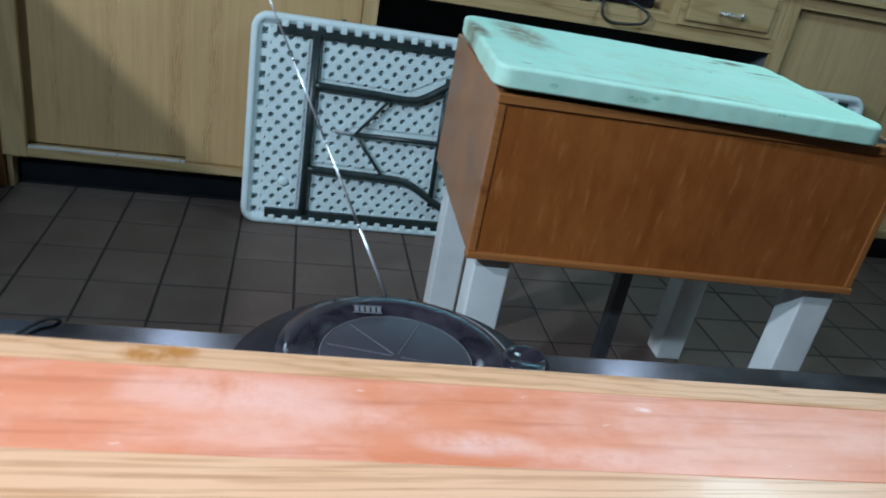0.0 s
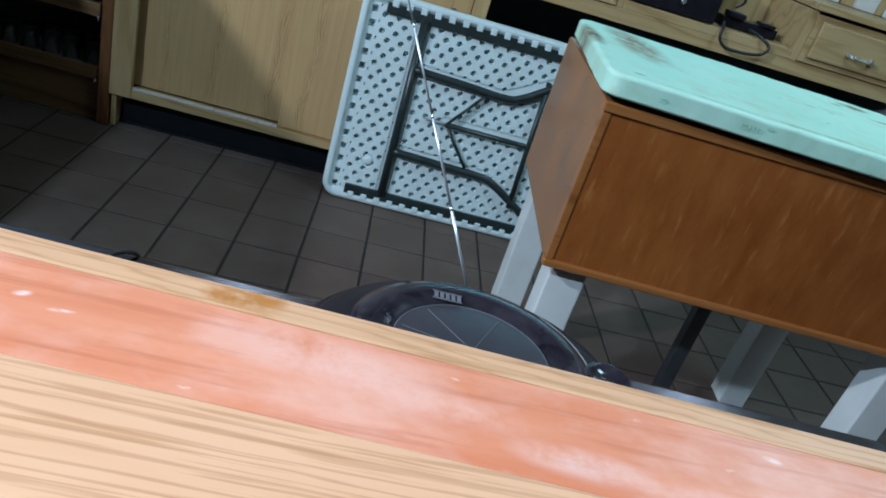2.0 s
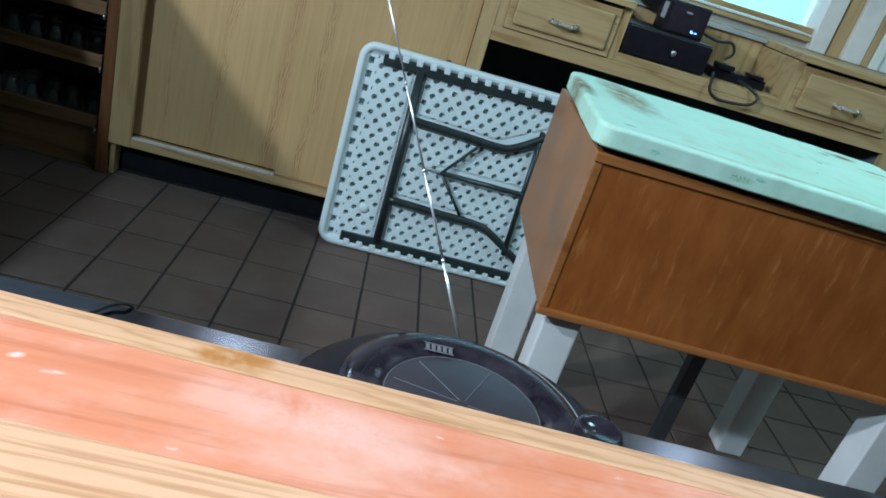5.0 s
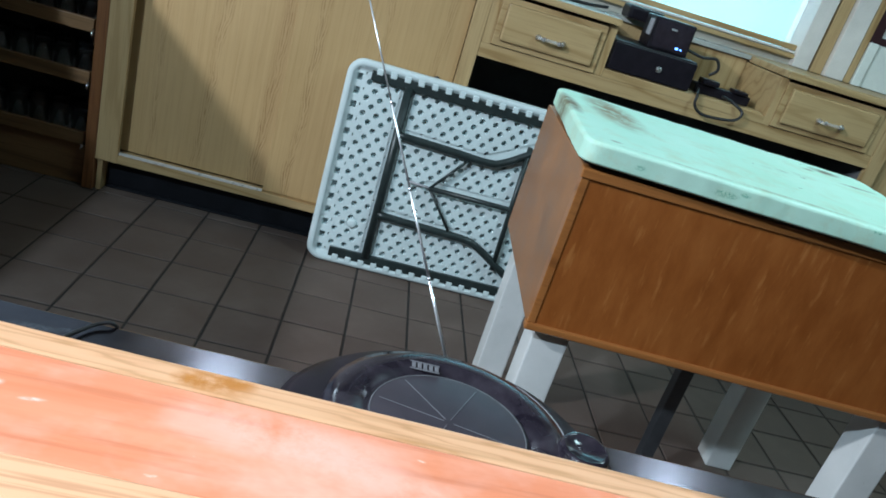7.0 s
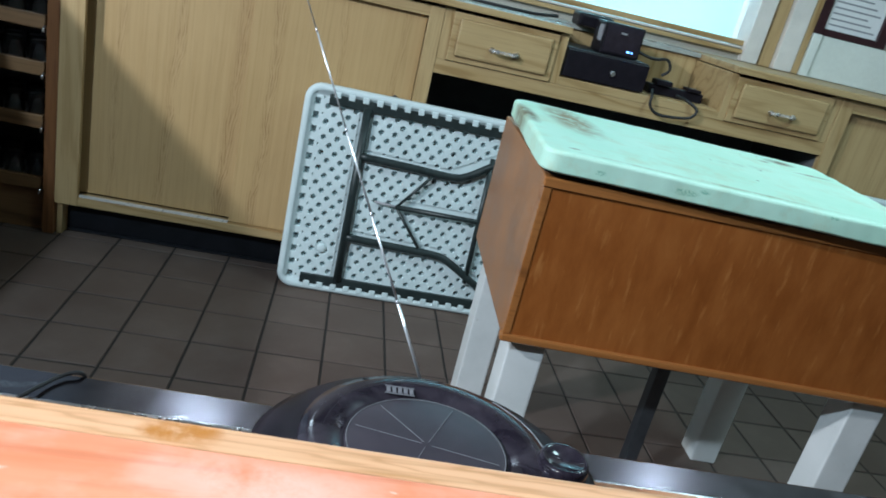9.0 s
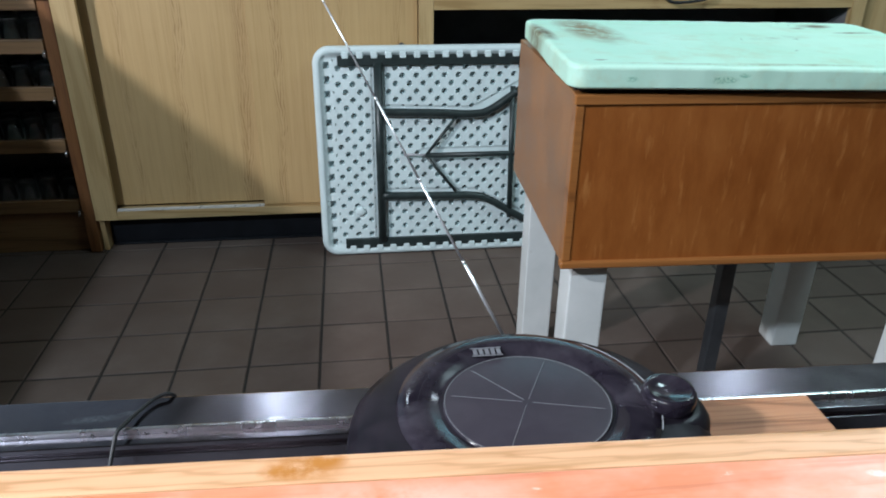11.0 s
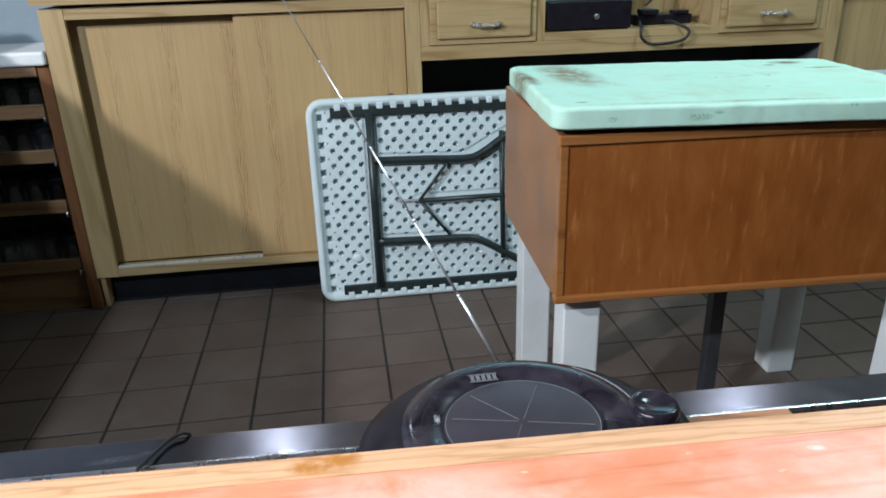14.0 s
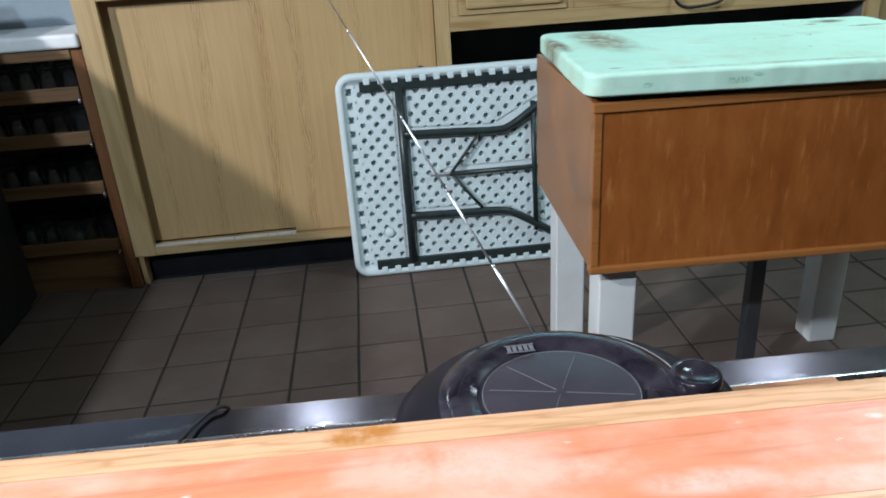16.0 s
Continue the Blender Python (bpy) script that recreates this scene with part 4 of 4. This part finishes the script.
# ---- the wooden box on white legs, with its mint top ----
def box_table():
    A = radians(-2.2)
    root = new("box_stand")
    tagged(root, "cherry-stained wooden box on four white square legs", "table")
    root.empty_display_size = 0.05
    W, D, Z0, Z1 = 0.910, 0.575, 0.554, 0.899
    part("front_panel", block(0.0158, W - 0.0158, 0.0045, 0.024, Z0 + 0.0115, Z1 - 0.0155, 0.0004), REDPLY, root, "orange-brown plywood front")
    part("corner_post", block(0.0, 0.016, 0.002, 0.03, Z0 + 0.012, Z1 - 0.016, 0.002), REDWOOD_X, root)
    part("corner_post", block(W - 0.016, W, 0.002, 0.03, Z0 + 0.012, Z1 - 0.016, 0.002), REDWOOD_X, root)
    part("bottom_moulding", block(-0.004, W + 0.004, -0.004, 0.020, Z0 - 0.004, Z0 + 0.012, 0.005, None, 3), REDWOOD_X, root, "rounded lower edge moulding")
    part("top_moulding", block(-0.004, W + 0.004, -0.002, 0.026, Z1 - 0.016, Z1 + 0.004, 0.004, None, 3), REDWOOD_X, root, "upper edge moulding")
    part("side_panel", block(0.002, 0.016, 0.031, D, Z0, Z1, 0.002), SIDEWOOD, root, "paler plywood side")
    part("side_panel", block(W - 0.016, W - 0.002, 0.031, D, Z0, Z1, 0.002), SIDEWOOD, root)
    part("back_panel", block(0.017, W - 0.017, D - 0.016, D - 0.001, Z0, Z1, 0.002), SIDEWOOD, root)
    part("bottom_panel", block(0.017, W - 0.017, 0.026, D - 0.018, Z0 + 0.002, Z0 + 0.014, 0.001), SIDEWOOD, root)
    part("top_panel", block(0.017, W - 0.017, 0.028, D - 0.018, Z1 - 0.012, Z1 - 0.001, 0.001), BLACK_PAINT, root, "dark top board")
    for x0, y0 in ((0.028, 0.034), (0.830, 0.034), (0.038, 0.495), (0.808, 0.495)):
        leg = part("leg", block(x0, x0 + 0.08, y0, y0 + 0.08, 0.002, Z0 - 0.005, 0.004), LEG_PAINT, root, "white painted square leg")
    part("centre_post", block(0.489, 0.524, 0.275, 0.311, 0.0, Z0 + 0.001, 0.003), DARK_METAL, root, "dark metal support post")
    root.matrix_world = Matrix.Translation((0.729, -0.934, 0)) @ Matrix.Rotation(A, 4, "Z")
    return root


box_table()


def mint_slab():
    bm = bmesh.new()
    W, D, Z0, Z1, R = 0.81, 0.530, 0.917, 0.959, 0.032
    rings = []
    for inset, z in ((0.006, Z0), (0.0015, Z0 + 0.002), (0.0, Z0 + 0.004), (0.0, Z0 + 0.006), (0.0005, Z1 - 0.009), (0.0006, Z1 - 0.007), (0.0020, Z1 - 0.0035), (0.0048, Z1 - 0.0012), (0.0080, Z1), (0.0105, Z1)):
        ring = []
        for cx, cy, a0 in ((W - R, D - R, 0), (R, D - R, 90), (R, R, 180), (W - R, R, 270)):
            for k in range(7):
                a = radians(a0 + k * 15)
                x, y = cx + (R - inset) * math.cos(a), cy + (R - inset) * math.sin(a)
                ring.append((x, y, z))
        # more points along the straight sides, slightly uneven
        dense = []
        for p, q in zip(ring, ring[1:] + ring[:1]):
            n = max(1, int(math.dist(p, q) / 0.012))
            for k in range(n):
                s = k / n
                x, y, zz = (p[i] + (q[i] - p[i]) * s for i in range(3))
                w = noise.noise(Vector((x * 9, y * 9, z * 20)))
                w2 = noise.noise(Vector((x * 31, y * 31, z * 40)))
                out = Vector((x - W / 2, y - D / 2, 0)).normalized() * (0.0030 * w + 0.0028 * w2)
                dense.append(bm.verts.new((x + out.x, y + out.y, zz + 0.0014 * w + 0.0008 * w2)))
        rings.append(dense)
    for a, b in zip(rings, rings[1:]):
        for k in range(len(a)):
            j = (k + 1) % len(a)
            bm.faces.new((a[k], a[j], b[j], b[k]))
    bm.faces.new(rings[-1])
    bm.faces.new(rings[0][::-1])
    m = Matrix.Translation((0.706, -0.950, 0)) @ Matrix.Rotation(radians(-4.0), 4, "Z") @ Matrix.Translation((0, 0, 0.92)) @ Matrix.Rotation(radians(0.6), 4, "Y") @ Matrix.Translation((0, 0, -0.92))
    bmesh.ops.transform(bm, matrix=m, verts=bm.verts)
    root = thing("mint_slab", (1.1, -0.7, 0.9), "mint green painted slab with brown stains lying on the box", "slab")
    slab = part("slab", bm, MINT, root, "", True)
    for p in slab.data.polygons:
        p.use_smooth = len(p.vertices) < 10
    base = block(0.014, W - 0.014, 0.016, D - 0.02, 0.9125, 0.9175, 0.001)
    bmesh.ops.transform(base, matrix=m, verts=base.verts)
    part("backing", base, BLACK_PAINT, root, "thin black backing board")
    return settle(root)


mint_slab()


# ---- near side: bar top, steel rail, radio ----
def bar_top():
    m = Matrix.Translation((0.3, -1.986, 0)) @ Matrix.Rotation(radians(-2.2), 4, "Z")
    root = thing("oak_bar", (0.3, -2.2, 1.0), "varnished oak bar top with a red-stained inlay band", "bar")

    def strip(name, y0, y1, z1, mat, label, bevel):
        bm = block(-2.2, 2.4, y0, y1, 1.0, z1, bevel)
        bmesh.ops.transform(bm, matrix=m, verts=bm.verts)
        part(name, bm, mat, root, label)
    strip("edge_strip", -0.0138, 0.0, 1.045, BAR_EDGE, "pale oak edging", 0.0015)
    strip("inlay", -0.0608, -0.0140, 1.0446, BAR_RED, "worn red-stained board", 0.0004)
    strip("plank", -0.20, -0.0610, 1.045, BAR_OAK, "oak plank with open grain", 0.0008)
    strip("plank", -0.34, -0.2004, 1.045, BAR_OAK, "", 0.0008)
    strip("plank", -0.48, -0.3404, 1.045, BAR_OAK, "", 0.0008)
    part("bar_body", block(-1.8, 2.6, -2.40, -2.12, 0.0, 0.997, 0.004), REDWOOD_X, root, "dark wooden bar body")
    return settle(root)


bar_top()

def steel_rail():
    m = Matrix.Translation((0.3, -1.617, 0)) @ Matrix.Rotation(radians(-1.7), 4, "Z")
    root = thing("bar_sink", (0.3, -1.8, 0), "worn stainless steel underbar sink with a folded front edge", "sink")

    def bit(name, x0, x1, y0, y1, z0, z1, mat, bev=0.002, label=""):
        bm = block(x0, x1, y0, y1, z0, z1, bev)
        bmesh.ops.transform(bm, matrix=m, verts=bm.verts)
        return part(name, bm, mat, root, label)
    bit("front_edge", -1.15, 2.4, -0.046, 0.0, 0.782, 0.800, STEEL, 0.0022, "folded steel front edge")
    bit("lip", -1.15, 2.4, -0.050, -0.0465, 0.782, 0.8035, CHROME, 0.001, "bright inner lip")
    bit("inner_flange", -1.15, 2.4, -0.0638, -0.0503, 0.770, 0.798, STEEL, 0.001)
    bit("apron", -1.15, 2.4, -0.035, -0.015, 0.55, 0.781, STEEL, 0.002)
    bit("basin", -1.15, 2.4, -0.42, -0.052, 0.745, 0.755, DARK_METAL, 0.001, "dark basin floor")
    bit("divider", -1.15, 2.4, -0.068, -0.064, 0.756, 0.790, STEEL, 0.001)
    for x in (-1.1, -0.2, 1.1, 2.25):
        bit("leg", x, x + 0.04, -0.40, -0.36, 0.0, 0.744, STEEL, 0.004)
    bit("back_edge", -1.15, 2.4, -0.44, -0.422, 0.745, 0.84, STEEL, 0.002)
    return settle(root)


steel_rail()
plank_bm = block(0.46, 0.728, -0.155, -0.0455, 0.8045, 0.8165, 0.002)
bmesh.ops.transform(plank_bm, matrix=Matrix.Translation((0.0, -1.628, 0)) @ Matrix.Rotation(radians(-1.7), 4, "Z"), verts=plank_bm.verts)
tagged(part("wooden_board", plank_bm, BOARD, None, "rough pine board laid across the steel sink"), "", "board")
cord("cable", [(0.152, -1.606, 0.70), (0.150, -1.610, 0.785), (0.146, -1.614, 0.8035), (0.134, -1.621, 0.8045), (0.124, -1.638, 0.8045), (0.117, -1.660, 0.8075), (0.113, -1.672, 0.806), (0.108, -1.70, 0.78), (0.10, -1.73, 0.765)], 0.0019, "black cord hanging over the steel edge")


def radio():
    root = thing("cd_radio", (0.445, -1.785, 0.8165), "round black portable radio with a disc lid and aerial", "radio")
    c = (0.443, -1.782, 0.8165)
    part("body", turned([(0, 0), (0.085, 0), (0.100, 0.004), (0.118, 0.022), (0.127, 0.044), (0.1245, 0.060), (0.114, 0.069), (0.097, 0.0725), (0, 0.0725)], 72, c, (1.05, 0.95)), RADIO_CASE, root, "rounded black case", True)
    lid = part("lid", turned([(0.0965, 0.0716), (0.0955, 0.0745), (0.088, 0.0765), (0.078, 0.0770), (0.070, 0.0755), (0.066, 0.0728), (0.0625, 0.0722), (0.0618, 0.0730), (0.0612, 0.0736)], 72,
                             (c[0], c[1] + 0.010, c[2]), (1.0, 0.96)), LID_GLOSS, root, "glossy black disc lid", True)
    part("lid_disc", turned([(0.0612, 0.0735), (0.058, 0.0741), (0, 0.0745)], 72, (c[0], c[1] + 0.010, c[2]), (1.0, 0.96)), LID_GREY, lid, "scratched grey disc window", True)
    bm = bmesh.new()
    steps = 64
    ring = [[bm.verts.new((c[0] + r * math.cos(a), c[1] + 0.010 + r * 0.96 * math.sin(a), c[2] + h)) for a in (2 * math.pi * k / steps for k in range(steps))]
            for r, h in ((0.0612, 0.0742), (0.0608, 0.0746), (0.0604, 0.0742))]
    for a, b in zip(ring, ring[1:]):
        for k in range(steps):
            bm.faces.new((a[k], a[(k + 1) % steps], b[(k + 1) % steps], b[k]))
    part("lid_ring", bm, GREY_DIM, lid, "thin worn bright ring", True)
    for a in (64, 128, 166, 246, 345):
        d = Vector((math.cos(radians(a)), 0.96 * math.sin(radians(a)), 0))
        o = Vector((c[0], c[1] + 0.010, c[2] + 0.0747))
        part("line_bar", tube([o + d * 0.004, o + d * 0.056], 0.0003, 4), GREY_DIM, lid)
    # grey arc modelled in place of the highlight on the lid's outer edge
    arc = [(c[0] + 0.0965 * math.cos(a), c[1] + 0.010 + 0.0927 * math.sin(a), c[2] + 0.0738) for a in (radians(-25 + 5 * k) for k in range(16))]
    part("seam", tube(arc, 0.0005, 6), GREY_LABEL, lid, "grey arc standing for the highlight along the lid seam")
    # badge: a row of plain bars
    for k in range(5):
        part("badge_bar", block(c[0] - 0.030 + k * 0.0048, c[0] - 0.0268 + k * 0.0048, c[1] + 0.070, c[1] + 0.0775, c[2] + 0.0767, c[2] + 0.0775, 0.0002, None, 1), GREY_DIM, lid)
    for y in (0.0682, 0.0785):
        part("badge_bar", block(c[0] - 0.0315, c[0] - 0.0065, c[1] + y, c[1] + y + 0.001, c[2] + 0.0765, c[2] + 0.0774, 0.0002, None, 1), GREY_DIM, lid)
    pad = part("control_pad", turned([(0, 0.045), (0.034, 0.045), (0.032, 0.062), (0.027, 0.0695), (0.022, 0.0712), (0, 0.0712)], 32, (0.547, -1.780, c[2])), RADIO_CASE, root, "raised control corner", True)
    knob = part("knob", turned([(0, 0.071), (0.0195, 0.071), (0.0204, 0.074), (0.0196, 0.082), (0.0180, 0.0848), (0.0152, 0.0846), (0.0135, 0.0826), (0, 0.0820)], 36, (0.547, -1.780, c[2])), LID_GLOSS, root, "round volume knob", True)
    B, tip = Vector((0.445, -1.657, 0.882)), Vector((0.216, -1.513, 1.316))
    part("aerial_mount", tube([B + Vector((0.006, -0.016, -0.024)), B + Vector((0.003, -0.003, -0.010))], 0.005, 10), RADIO_CASE, root)
    cuts = [0.0, 0.134, 0.292, 0.44, 0.61, 1.0]
    aerial = part("aerial", tube([B.lerp(tip, -0.028), B.lerp(tip, cuts[1])], 0.0014, 10), AERIAL, root, "chrome telescopic aerial", True)
    for k in range(1, 5):
        part("aerial_section", tube([B.lerp(tip, cuts[k] - 0.005), B.lerp(tip, cuts[k + 1])], 0.00142 - 0.00022 * k, 10), AERIAL, aerial, "", True)
        part("collar", tube([B.lerp(tip, cuts[k] - 0.006), B.lerp(tip, cuts[k])], 0.0018 - 0.00024 * k, 10), AERIAL, aerial, "", True)
    return settle(root)


radio()

# ---- floor tiles ----
S, G = 0.203, 0.0078


def tile_mesh():
    bm = bmesh.new()
    h = S / 2 - G / 2
    lo, mid, top = ([bm.verts.new((sx * r, sy * r, z)) for sx, sy in ((-1, -1), (1, -1), (1, 1), (-1, 1))] for r, z in ((h, -0.006), (h, -0.0015), (h - 0.002, 0.0)))
    for a, b in ((lo, mid), (mid, top)):
        for k in range(4):
            bm.faces.new((a[k], a[(k + 1) % 4], b[(k + 1) % 4], b[k]))
    bm.faces.new(top)
    return mesh_of("tile", bm, TILE)


TILE_MESH = tile_mesh()
rng = random.Random(11)
far_v, far_f = [], []
for i in range(-13, 21):
    for j in range(-15, 4):
        x, y = (i + 0.5) * S, (j + 0.5) * S
        if -6 <= i < 14 and -8 <= j < 3:
            o = new("tile", TILE_MESH)
            o.parent = floor
            o.location = (x, y, rng.uniform(-0.0008, 0.0006))
            o.rotation_euler = (rng.uniform(-0.002, 0.002), rng.uniform(-0.002, 0.002), rng.uniform(-0.004, 0.004))
        else:
            h, n = S / 2 - G / 2, len(far_v)
            for r, z in ((h, -0.006), (h, -0.0015), (h - 0.002, 0.0)):
                far_v += [(x + sx * r, y + sy * r, z) for sx, sy in ((-1, -1), (1, -1), (1, 1), (-1, 1))]
            for a in (0, 4):
                far_f += [(n + a + k, n + a + (k + 1) % 4, n + a + 4 + (k + 1) % 4, n + a + 4 + k) for k in range(4)]
            far_f.append((n + 8, n + 9, n + 10, n + 11))
me = bpy.data.meshes.new("far_tiles")
me.from_pydata(far_v, [], far_f)
me.materials.append(TILE)
far = new("far_tiles", me)
far.parent = floor
tagged(far, kind="stuff")
